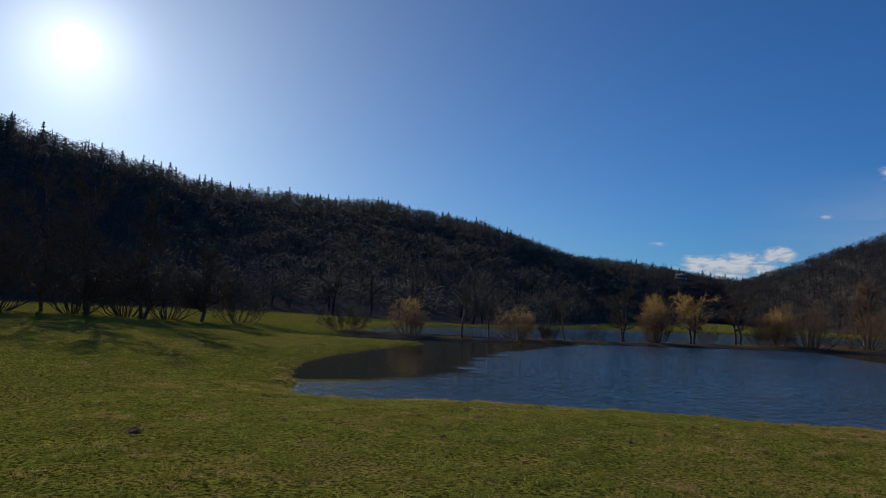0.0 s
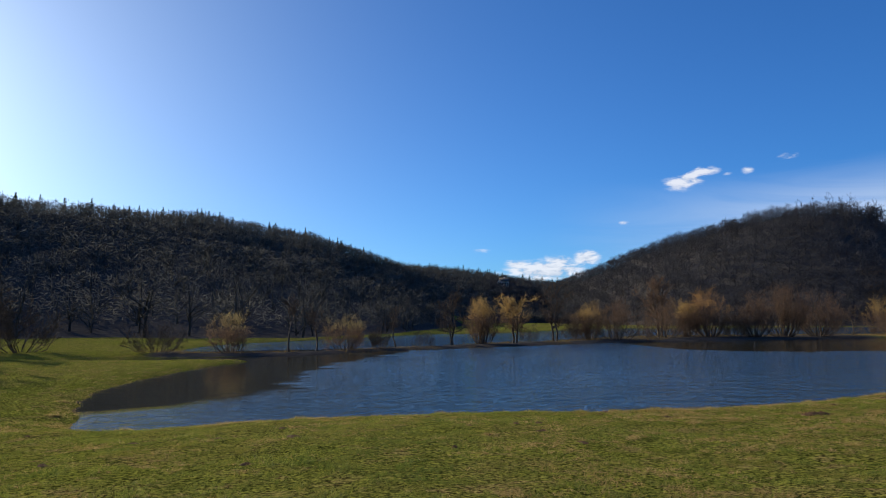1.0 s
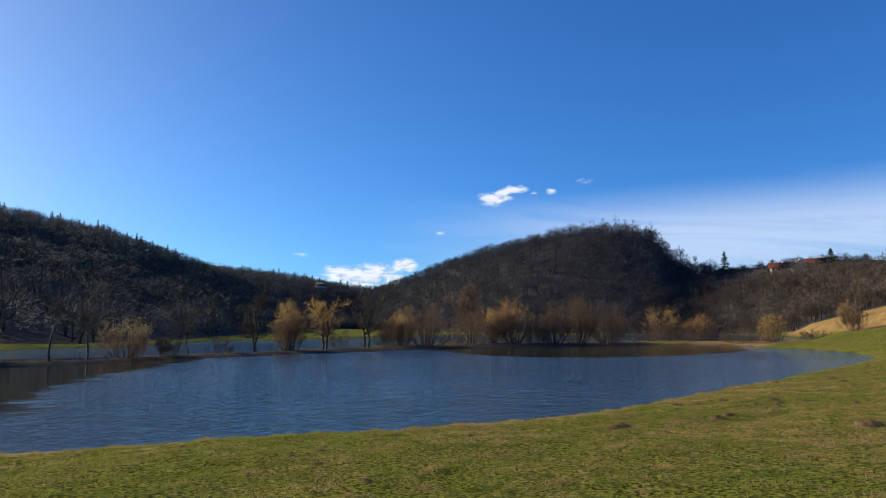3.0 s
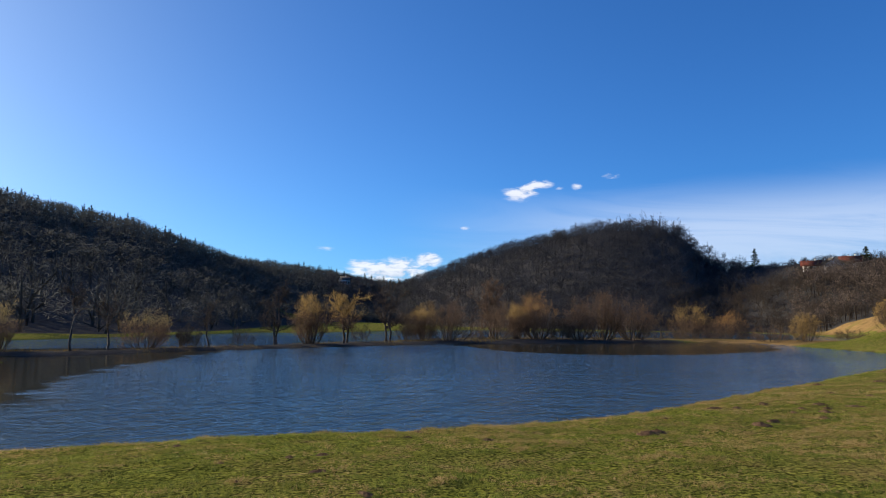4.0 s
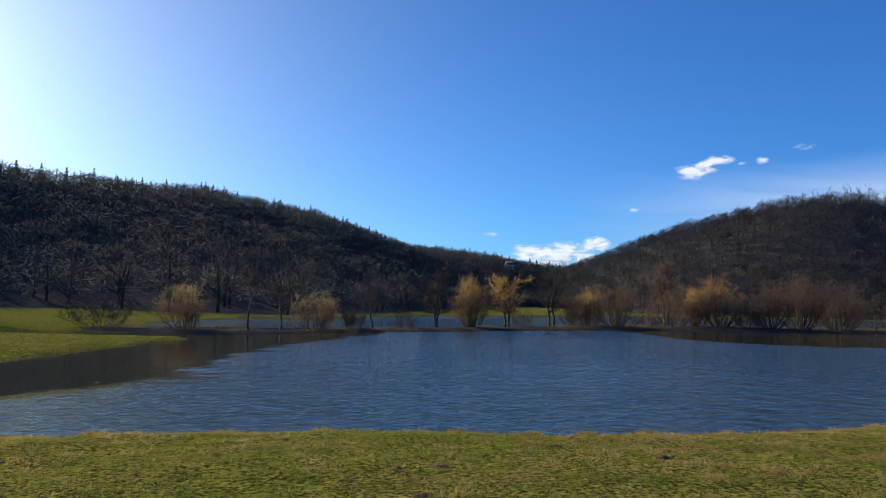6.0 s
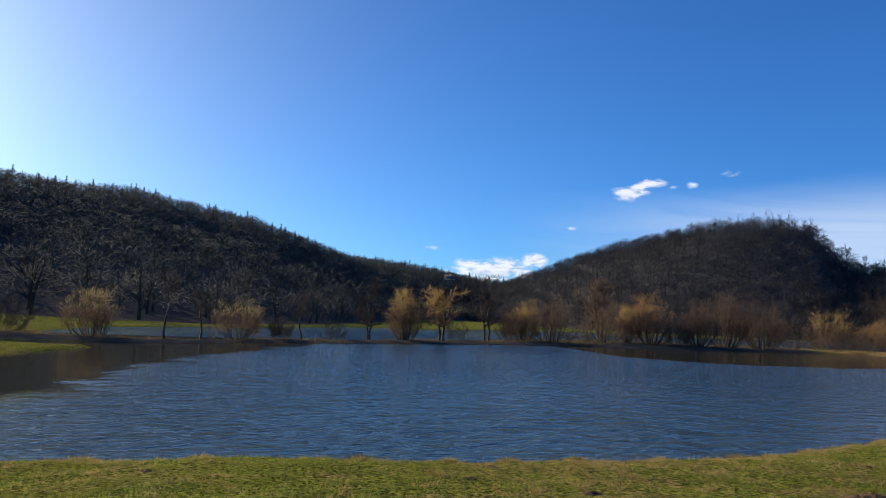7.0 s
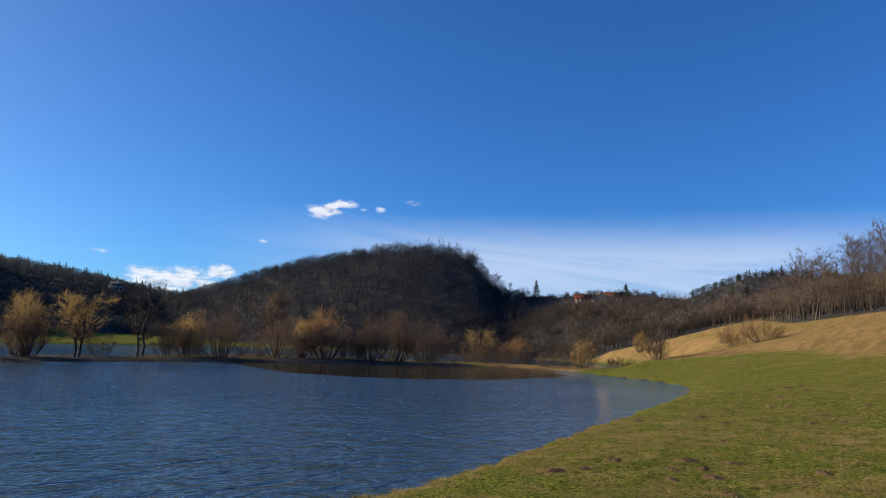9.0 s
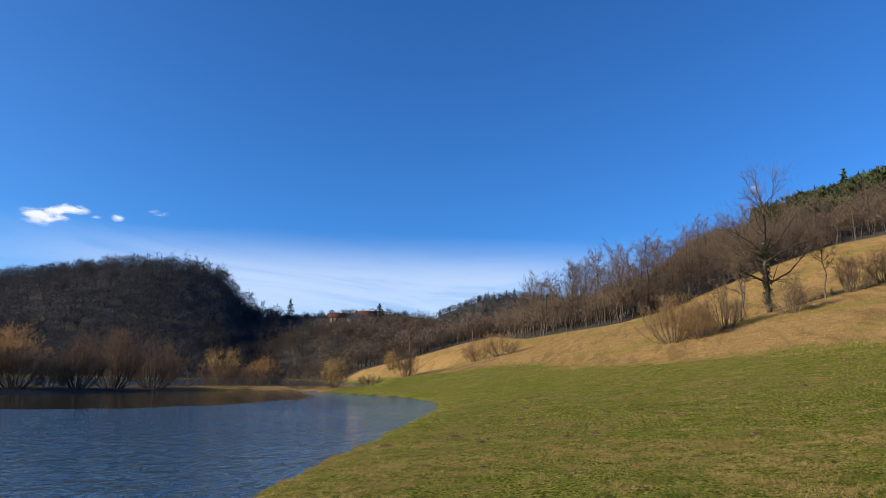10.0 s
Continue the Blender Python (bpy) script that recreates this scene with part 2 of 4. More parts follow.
def spline(points, n=8):
    """A closed Catmull-Rom curve through the points."""
    p = np.array(points, float)
    out = []
    for i in range(len(p)):
        a, b, c, d = p[i - 1], p[i], p[(i + 1) % len(p)], p[(i + 2) % len(p)]
        for k in range(n):
            t = k / n
            out.append(0.5 * (2 * b + (c - a) * t + (2 * a - 5 * b + 4 * c - d) * t * t + (3 * b - a - 3 * c + d) * t ** 3))
    return np.array(out)


def outside(poly, x, y):
    """Distance to a closed outline, negative inside."""
    x, y = np.asarray(x, float), np.asarray(y, float)
    best, inside = np.full(x.shape, 1e9), np.zeros(x.shape, bool)
    for (ax, ay), (bx, by) in zip(poly, np.roll(poly, -1, 0)):
        ex, ey = bx - ax, by - ay
        t = np.clip(((x - ax) * ex + (y - ay) * ey) / (ex * ex + ey * ey + 1e-12), 0, 1)
        best = np.minimum(best, (x - ax - t * ex) ** 2 + (y - ay - t * ey) ** 2)
        cross = (ay > y) != (by > y)
        inside ^= cross & (x < ex * (y - ay) / np.where(abs(ey) < 1e-12, 1e-12, ey) + ax)
    return np.where(inside, -1, 1) * np.sqrt(best)


POND = spline([(-3.2, 15.8), (0, 16.1), (2.8, 16.2), (6.9, 15.4), (10.2, 14.9), (14.2, 15.0), (18.9, 16.1), (26, 17.9), (34, 20.0), (43, 22.3), (50, 24.6), (55, 26.8), (60, 30.6), (65, 37.3), (69, 43.5), (74, 51), (72, 57), (62, 58.5), (50, 58), (40, 59), (30, 57), (24, 54.9), (19.5, 53.8), (16.3, 52.2), (12.5, 51.2), (8.4, 50.4), (2.2, 46.6), (-4, 46.2), (-11, 46.6), (-12, 45.2), (-7, 43.7), (-2.0, 41.6), (-1.0, 40.6), (-2.2, 38.6), (-4.1, 32.3), (-5.2, 26), (-5.0, 22), (-4.2, 18.6)])
FLOOD = spline([(-5, 52), (2, 50.6), (8, 54.2), (12.5, 55.2), (17, 58.0), (21, 60.6), (30, 64.5), (42, 73), (52, 74), (64, 72.5), (74, 69), (84, 63.5), (94, 58), (104, 54.5), (115, 56), (127, 64), (140, 78), (156, 98), (175, 122), (140, 138), (104, 150), (85, 155), (66, 136), (52, 124), (38, 112), (27, 111), (15, 96), (3, 82), (-5, 72), (-7, 60)])

# Wooded ridges: bearing, distance of the foot, distance of the crest, elevation of the tree tops (degrees)
RIDGE_WEST = [(-180, 150, 330, 10), (-130, 150, 320, 11), (-90, 110, 295, 13), (-60, 100, 285, 13.4), (-36.5, 98, 285, 12.9), (-30, 98, 290, 11.6), (-26.6, 98, 300, 10.9), (-20, 98, 320, 9.75), (-14, 98, 345, 9.7), (-6, 88, 365, 9.5), (3, 92, 400, 8.0), (10.8, 116, 440, 5.6), (18.6, 210, 520, 4.6), (24.4, 290, 600, 3.7), (30, 380, 650, 2.6), (42, 420, 700, 0.4), (180, 420, 700, 0.4)]
RIDGE_NORTH = [(-180, 400, 600, 0.2), (14, 360, 560, 0.4), (20, 340, 520, 2.4), (24, 310, 480, 3.3), (28.4, 265, 430, 5.15), (33.2, 225, 400, 7.15), (39.1, 205, 385, 8.75), (43, 200, 375, 9.5), (47.3, 200, 370, 9.55), (50.3, 205, 370, 8.9), (51.6, 210, 370, 6.9), (53.4, 200, 365, 5.9), (57, 165, 350, 6.4), (60, 145, 340, 6.7), (63.4, 128, 340, 6.7), (67, 126, 340, 6.4), (71, 150, 360, 5.8), (80, 220, 420, 3.5), (95, 300, 500, 0.4), (180, 400, 600, 0.2)]
RIDGE_EAST_FAR = [(-180, 450, 640, 0.2), (60, 450, 640, 1.0), (66, 450, 640, 4.5), (70, 450, 640, 6.3), (73, 440, 620, 7.4), (75.5, 440, 620, 7.65), (79, 440, 620, 7.5), (88, 440, 620, 5.0), (180, 450, 640, 0.2)]


def ridge(table, x, y, canopy):
    t = np.array(table, float)
    az, dist = np.degrees(np.arctan2(x, y)), np.hypot(x, y)
    foot, crest, el = (np.interp(az, t[:, 0], t[:, k]) for k in (1, 2, 3))
    top = np.maximum(crest * np.tan(np.radians(el)) + 2.2 - canopy * np.clip(el / 4.0, 0, 1), 0.5)
    u = np.clip((dist - foot) / (crest - foot), 0, 1)
    back = smooth(dist, crest, crest * 2.4)
    return top * (0.62 * u + 0.38 * u * u * (3 - 2 * u)) ** 1.12 * (1 - 0.55 * back)


def hillside(x, y):
    """Distance up the eastern slope from its foot."""
    return (np.asarray(x) - 55) * 0.63 - (np.asarray(y) - 6) * 0.78


def land(x, y):
    """Height of the ground."""
    x, y = np.asarray(x, float), np.asarray(y, float)
    d1, d2 = outside(POND, x, y), outside(FLOOD, x, y)
    d1 = d1 + 0.16 * vnoise(x, y, 0.8, 21) + 0.10 * vnoise(x, y, 2.3, 22)
    d = np.maximum(np.minimum(d1, d2), 0)
    s = hillside(x, y)
    south = smooth(-(y - 24 - 0.25 * (x - 20)), -16, 10)
    h = 0.07 * (1 - np.exp(-d / 0.35)) + 0.13 * (1 - np.exp(-d / 1.6)) + np.minimum(d, 60) * (0.010 + 0.026 * south * smooth(x, -30, 4))
    ramp = np.clip((s + 33) / 33, 0, 1.0) * (1 - smooth((y - 40) - (x - 66) * 0.3, -3, 4) * smooth(s, 3, -3))
    h = h + 2.8 * ramp ** 1.5 * (1 - np.exp(-d / 8.0))
    up = np.clip(s, 0, 30) * 0.24 + np.clip(s - 30, 0, 125) * (0.085 + 0.265 * smooth(np.degrees(np.arctan2(x - 10, y - 9)), 83, 93)) + np.clip(s - 155, 0, 400) * 0.03
    h = h + up * smooth(d, 0, 14)
    for table, canopy in ((RIDGE_WEST, 6.3), (RIDGE_NORTH, 9.5), (RIDGE_EAST_FAR, 8)):
        h = np.maximum(h, ridge(table, x, y, canopy) * smooth(d, 0, 30))
    far = np.hypot(x, y)
    h = h + vnoise(x, y, 0.02, 1) * np.clip(d - 6, 0, 60) * 0.02 * smooth(far, 60, 160)
    h = h + (vnoise(x, y, 0.9, 2) * 0.030 + vnoise(x, y, 2.6, 3) * 0.016) * np.clip(d / 0.8, 0.15, 1)
    wet = np.minimum(d1, d2)
    bed = np.maximum(wet * 0.35, -1.6)
    return np.where(wet < 0, bed, h)


def link_mesh(name, verts, faces, mats, parent=None, index=None, flat=True):
    """A mesh object from arrays; faces: list of arrays of triangles or quads."""
    me = bpy.data.meshes.new(name)
    faces = [np.asarray(f, np.int32) for f in (faces if isinstance(faces, list) else [faces]) if len(f)]
    loops = np.concatenate([f.ravel() for f in faces])
    sizes = np.concatenate([np.full(len(f), f.shape[1], np.int32) for f in faces])
    me.vertices.add(len(verts))
    me.vertices.foreach_set("co", np.asarray(verts, np.float32).ravel())
    me.loops.add(len(loops))
    me.loops.foreach_set("vertex_index", loops)
    me.polygons.add(len(sizes))
    me.polygons.foreach_set("loop_start", np.concatenate([[0], np.cumsum(sizes)[:-1]]).astype(np.int32))
    me.polygons.foreach_set("loop_total", sizes)
    for mat in mats if isinstance(mats, (list, tuple)) else [mats]:
        me.materials.append(mat)
    if index is not None:
        me.polygons.foreach_set("material_index", np.asarray(index, np.int32))
    if not flat:
        me.polygons.foreach_set("use_smooth", np.ones(len(sizes), bool))
    me.update(calc_edges=True)
    ob = new(name, me)
    ob.parent = parent
    return ob


def steps(*parts):
    """Grid lines: (from, to, step) stretches joined."""
    return np.unique(np.round(np.concatenate([np.arange(a, b, s) for a, b, s in parts]), 3))


def grid_faces(nx, ny):
    i = (np.arange(ny - 1)[:, None] * nx + np.arange(nx - 1)[None]).ravel()
    return np.stack([i, i + 1, i + nx + 1, i + nx], 1)


def wooded(x, y):
    """How far a place belongs to the woods, 0 to 1."""
    x, y = np.asarray(x, float), np.asarray(y, float)
    az, dist = np.degrees(np.arctan2(x, y)), np.hypot(x, y)
    wv = 6 * vnoise(x, y, 0.03, 5)
    f = np.zeros(x.shape)
    for table in (RIDGE_WEST, RIDGE_NORTH):
        t = np.array(table, float)
        foot, crest, el = (np.interp(az, t[:, 0], t[:, k]) for k in (1, 2, 3))
        f = np.maximum(f, smooth(dist + wv, foot - 2, foot + 4) * (el > 2.0))
    s = hillside(x, y)
    along = (x - 55) * 0.78 + (y - 6) * 0.63
    # the eastern wood: a tongue coming down to the meadow, and the hill's upper part
    upper = smooth(s + wv, 64, 70) * (along < 90)
    edge = np.interp(along, (45, 73, 90, 105, 119, 124, 129, 137, 150), (23, 21, 25, 28, 24.5, 14.5, 10, 2, -4))
    tongue = smooth(along, 45, 49) * smooth(s + wv * 0.3 - edge, -2, 2) * smooth(s + 1.6 * (along - 52), 10, 16)
    f = np.where((x > 60) & (along < 146), f * smooth(s - edge, -2, 2), f)
    f = np.maximum(f, np.maximum(upper, tongue) * (x > 20))
    return f * (np.minimum(outside(POND, x, y), outside(FLOOD, x, y)) > 2.5)


def build_ground():
    gx = steps((-2400, -700, 170), (-700, -120, 14), (-120, -30, 4), (-30, -8, 0.9), (-8, 30, 0.36), (30, 60, 0.7), (60, 180, 2.0), (180, 440, 7), (440, 760, 16), (760, 2401, 164))
    gy = steps((-2400, -500, 190), (-500, -60, 22), (-60, 2, 2.0), (2, 12, 0.6), (12, 19, 0.26), (19, 45, 0.6), (45, 80, 0.9), (80, 180, 2.8), (180, 440, 6), (440, 760, 16), (760, 2401, 164))
    X, Y = np.meshgrid(gx, gy)
    x, y = X.ravel(), Y.ravel()
    z = land(x, y)
    ob = link_mesh("ground", np.stack([x, y, z], 1), grid_faces(len(gx), len(gy)), MEADOW, flat=False)
    s, d1, d2 = hillside(x, y), outside(POND, x, y), outside(FLOOD, x, y)
    dike = smooth(y - 0.10 * np.abs(x - 20), 42.5, 45.5) * smooth(x, -10, -6) * smooth(d1, 14, 8) * smooth(d2, 30, 6)
    along = (x - 55) * 0.78 + (y - 6) * 0.63
    dry = np.maximum(smooth(s + 10 * smooth(along, 30, 46) + 2.5 * vnoise(x, y, 0.12, 23) + 1.2 * vnoise(x, y, 0.5, 24), -3, 3) * (np.minimum(d1, d2) > 4), dike * 0.25)
    dry = np.maximum(dry, 0.33 * smooth(x, 4, 13) * smooth(y, 24, 16))
    marsh = smooth((y - 42) - (x - 66) * 0.3, -1, 3) * smooth(x, 64, 74) * (s < 0) * smooth(y, 80, 70)
    dry = np.maximum(dry, np.maximum(marsh * 0.8, (np.hypot(x, y) > 430) * (x > 0) * 0.5))
    for name, val in (("forest", np.maximum(wooded(x, y) * ~((np.hypot(x, y) > 430) & (np.hypot(x, y) < 545) & (x > 0) & (y < 0.47 * x)), dike * (1 - marsh))), ("dry", dry), ("bed", smooth(-np.minimum(d1, d2), -0.12, 0.25))):
        ob.data.attributes.new(name, "FLOAT", "POINT").data.foreach_set("value", val.astype(np.float32))
    return tagged(ob, "short green meadow with straw patches, dry slopes and woodland floor", "ground", kind="structure")


LEE_EAST = np.array([(36, 62), (32.5, 52), (30.8, 44.6), (32.4, 38.9), (35.6, 36.2), (41.2, 35.1), (52, 36.6), (60, 39.8), (68, 46), (75, 53), (80, 70)], float)
LEE_WEST = np.array([(-12, 18), (-3.4, 18.4), (-0.4, 21.4), (1.8, 28), (4.2, 36), (7.4, 43), (11.4, 49.4), (15, 56), (0, 60), (-12, 58)], float)


def build_water():
    gx, gy = steps((-16, 75, 0.32), (75, 110, 0.9), (110, 181, 2.5)), steps((14, 62, 0.32), (62, 84, 0.8), (84, 161, 3.0))
    X, Y = np.meshgrid(gx, gy)
    x, y = X.ravel(), Y.ravel()
    faces = grid_faces(len(gx), len(gy))
    wet = np.minimum(outside(POND, x, y), outside(FLOOD, x, y)) < 3.0
    wet_face = wet[faces].any(1)
    used = np.zeros(len(x), bool)
    used[faces[wet_face].ravel()] = True
    renum = np.cumsum(used) - 1
    x, y, faces = x[used], y[used], renum[faces[wet_face]]
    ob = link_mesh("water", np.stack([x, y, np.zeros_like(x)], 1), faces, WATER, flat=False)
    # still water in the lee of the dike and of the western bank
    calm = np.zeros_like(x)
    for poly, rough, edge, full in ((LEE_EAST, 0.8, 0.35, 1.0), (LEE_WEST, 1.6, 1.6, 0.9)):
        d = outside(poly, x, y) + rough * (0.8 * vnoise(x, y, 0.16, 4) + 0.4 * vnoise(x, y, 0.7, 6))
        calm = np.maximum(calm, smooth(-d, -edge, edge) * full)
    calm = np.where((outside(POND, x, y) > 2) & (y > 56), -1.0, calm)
    ob.data.attributes.new("calm", "FLOAT", "POINT").data.foreach_set("value", calm.astype(np.float32))
    return tagged(ob, "blue rippled floodwater of a shallow pond", "water", kind="structure")


build_ground()
build_water()


# ---- trees ----
def perp(d, rg):
    v = rg.normal(size=d.shape)
    v -= d * (v * d).sum(1, keepdims=True)
    return v / np.linalg.norm(v, axis=1, keepdims=True)


def tubes(p0, p1, r0, r1, k=4):
    """Tapered prisms from p0 to p1."""
    n = len(p0)
    d = p1 - p0
    d = d / np.maximum(np.linalg.norm(d, axis=1, keepdims=True), 1e-9)
    a = np.cross(d, np.where(np.abs(d[:, 2:3]) > 0.9, [[1.0, 0, 0]], [[0, 0, 1.0]]))
    a /= np.linalg.norm(a, axis=1, keepdims=True)
    b = np.cross(d, a)
    ang = np.arange(k) * 2 * np.pi / k
    ring = a[:, None] * np.cos(ang)[None, :, None] + b[:, None] * np.sin(ang)[None, :, None]
    v = np.concatenate([p0[:, None] + ring * r0[:, None, None], p1[:, None] + ring * r1[:, None, None]], 1).reshape(-1, 3)
    i = np.arange(k)
    q = np.stack([i, (i + 1) % k, (i + 1) % k + k, i + k], 1)
    return v, (q[None] + (np.arange(n) * 2 * k)[:, None, None]).reshape(-1, 4)


def blades(p0, p1, w, rg):
    """Slim pointed twigs."""
    d = p1 - p0
    d = d / np.maximum(np.linalg.norm(d, axis=1, keepdims=True), 1e-9)
    s = perp(d, rg) * (w / 2)[:, None]
    v = np.stack([p0 - s, p0 + s, p1], 1).reshape(-1, 3)
    return v, np.arange(len(v)).reshape(-1, 3)


def sprout(p0, p1, r, m, rg, lo, hi, angle, length, lift, droop=0.0):
    """m side shoots on every branch: start, end, radius."""
    n = len(p0)
    i = np.repeat(np.arange(n), m)
    u = rg.uniform(lo, hi, n * m)
    d = p1 - p0
    ln = np.linalg.norm(d, axis=1)
    dd = (d / np.maximum(ln, 1e-9)[:, None])[i]
    a = np.radians(rg.uniform(angle * 0.6, angle * 1.3, n * m))
    q = dd * np.cos(a)[:, None] + perp(dd, rg) * np.sin(a)[:, None]
    q[:, 2] += lift
    q /= np.linalg.norm(q, axis=1, keepdims=True)
    start = p0[i] + d[i] * u[:, None]
    size = ln[i] * rg.uniform(length * 0.6, length * 1.25, n * m) * (1.15 - 0.45 * u)
    end = start + q * size[:, None]
    end[:, 2] -= droop * size
    return start, end, r[i] * (1 - 0.55 * u) * 0.55


def stem(base, tip, r0, rg, segs=4, bend=0.06):
    """A crooked tapering stem in segments."""
    t = np.linspace(0, 1, segs + 1)[:, None]
    p = np.asarray(base) * (1 - t) + np.asarray(tip) * t
    ln = np.linalg.norm(np.asarray(tip) - np.asarray(base))
    p[1:-1] += rg.normal(size=(segs - 1, 3)) * [ln * bend, ln * bend, ln * bend * 0.3]
    r = r0 * (1 - 0.8 * t[:, 0])
    return p[:-1], p[1:], r[:-1], r[1:]


def joinv(pieces):
    """Joins (verts, faces) pieces of one face size."""
    vs, fs, o = [], [], 0
    for v, f in pieces:
        vs.append(v), fs.append(f + o)
        o += len(v)
    return np.concatenate(vs), np.concatenate(fs)


def bare_tree(rg, height, spread=0.33, fork=0.25, stems=1, limbs=9, fine=5, twigs=6, lean=0.0, radius=None, twig_w=0.03, rise=0.15, angle=46.0):
    """Wood (verts, quads) and twigs (verts, triangles) of a leafless tree standing at the origin."""
    wood, r0 = [], radius or height * 0.018
    p0s, p1s, rs = [], [], []
    for k in range(stems):
        a = rg.uniform(0, 2 * np.pi)
        out = 0.0 if stems == 1 else rg.uniform(0.05, 0.16) * height
        base = (0.25 * math.cos(a) * (stems > 1), 0.25 * math.sin(a) * (stems > 1), -0.3)
        tip = (out * math.cos(a) + lean * height, out * math.sin(a), height * rg.uniform(0.82, 1.0))
        a0, a1, b0, b1 = stem(base, tip, r0, rg, 5, 0.02)
        wood.append(tubes(a0, a1, b0, b1, 6))
        p0s.append(a0), p1s.append(a1), rs.append(b0)
    p0, p1, r = np.concatenate(p0s), np.concatenate(p1s), np.concatenate(rs)
    keep = p1[:, 2] > height * fork
    p0, p1, r = p0[keep], p1[keep], r[keep]
    # limbs leave the stem, longest low down
    i = rg.integers(0, len(p0), limbs * stems)
    u = rg.uniform(0, 1, len(i))
    start = p0[i] + (p1[i] - p0[i]) * u[:, None]
    low = start[:, 2] < height * fork
    if stems == 1:
        start[low] = [lean * height * 0.5, 0, 0]
        start[low, 2] = rg.uniform(fork, 0.85, low.sum()) * height
    else:
        start[low, 2] = height * fork
    hfrac = (start[:, 2] / height - fork) / (1 - fork)
    a = rg.uniform(0, 2 * np.pi, len(i))
    up = rg.uniform(rise, rise + 0.8, len(i)) + 0.6 * hfrac
    d = np.stack([np.cos(a), np.sin(a), up], 1)
    d /= np.linalg.norm(d, axis=1, keepdims=True)
    size = height * spread * (1.25 - 0.8 * hfrac) * rg.uniform(0.7, 1.2, len(i))
    l0, lr = start, r[i] * 0.5
    mid = start + d * (size * 0.5)[:, None]
    l1 = mid + (d + rg.normal(size=d.shape) * 0.34 + [0, 0, 0.15]) * (size * 0.5)[:, None]
    wood += [tubes(l0, mid, lr, lr * 0.65, 4), tubes(mid, l1, lr * 0.65, lr * 0.25, 4)]
    b0, b1, br = sprout(np.concatenate([l0, mid]), np.concatenate([mid, l1]), np.concatenate([lr, lr * 0.65]), fine, rg, 0.2, 1.0, angle, 0.8, 0.2)
    wood.append(tubes(b0, b1, np.maximum(br, twig_w * 0.45), np.maximum(br * 0.4, twig_w * 0.25), 3)) if fine else None
    quads = joinv([w for w in wood if w[1].shape[1] == 4])
    t0, t1, _ = sprout(b0, b1, br, twigs, rg, 0.1, 1.0, angle * 0.85, 0.78, 0.15)
    t2, t3, _ = sprout(t0, t1, _, 2, rg, 0.3, 1.0, 40, 0.7, 0.1)
    tw = joinv([blades(t0, t1, np.full(len(t0), twig_w), rg), blades(t2, t3, np.full(len(t2), twig_w * 0.75), rg)])
    return quads, tw


def bush(rg, height, width, stems=26, side=7, fine=5, twig_w=0.0155):
    """A many-stemmed domed shrub: wood and twigs."""
    n = stems
    a, k = rg.uniform(0, 2 * np.pi, n), np.sqrt(rg.uniform(0, 1, n))
    base = np.stack([np.cos(a) * k * width * 0.125, np.sin(a) * k * width * 0.125, np.full(n, -0.25)], 1) + rg.normal(size=(n, 3)) * [width * 0.012, width * 0.012, 0]
    top = np.sqrt(np.maximum(1 - (0.93 * k) ** 2, 0.12)) * height * rg.uniform(0.72, 0.98, n)
    tip = np.stack([np.cos(a) * k * width * 0.52, np.sin(a) * k * width * 0.52, top], 1)
    tip += rg.normal(size=tip.shape) * width * 0.035
    # stems lean out early and straighten
    m1 = base + (tip - base) * [0.42, 0.42, 0.26] + rg.normal(size=tip.shape) * width * 0.02
    m2 = base + (tip - base) * [0.78, 0.78, 0.62] + rg.normal(size=tip.shape) * width * 0.025
    r = height * 0.008 * rg.uniform(0.6, 1.5, n)
    wood = [tubes(base, m1, r, r * 0.75, 5), tubes(m1, m2, r * 0.75, r * 0.45, 4), tubes(m2, tip, r * 0.45, r * 0.12, 3)]
    p0, p1, pr = np.concatenate([m1, m2]), np.concatenate([m2, tip]), np.concatenate([r * 0.6, r * 0.4])
    s0, s1, sr = sprout(p0, p1, pr, side, rg, 0.05, 1.0, 42, 0.72, 0.16)
    wood.append(tubes(s0, s1, np.maximum(sr, twig_w * 0.35), np.full(len(s0), twig_w * 0.18), 3))
    t0, t1, tr = sprout(s0, s1, sr, fine, rg, 0.1, 1.0, 44, 0.68, 0.14)
    t2, t3, _ = sprout(t0, t1, tr, 3, rg, 0.2, 1.0, 36, 0.62, 0.12)
    tw = joinv([blades(t0, t1, np.full(len(t0), twig_w), rg), blades(t2, t3, np.full(len(t2), twig_w * 0.8), rg)])
    return joinv(wood), tw


def place(name, x, y, parts, label, category, group="", turn=None, sink=0.0):
    """A thing at a place on the ground with parts (name, verts, faces, material)."""
    root = new(name)
    root.empty_display_size = 0.3
    z = max(float(land(np.array([x]), np.array([y]))[0]), -0.3) - sink
    root.matrix_world = pose(x, y, z, 0, 0, rng.uniform(0, 360) if turn is None else turn)
    for pn, v, f, mat in parts:
        link_mesh(pn, v, f, mat, root)
    return tagged(root, label, category, group)


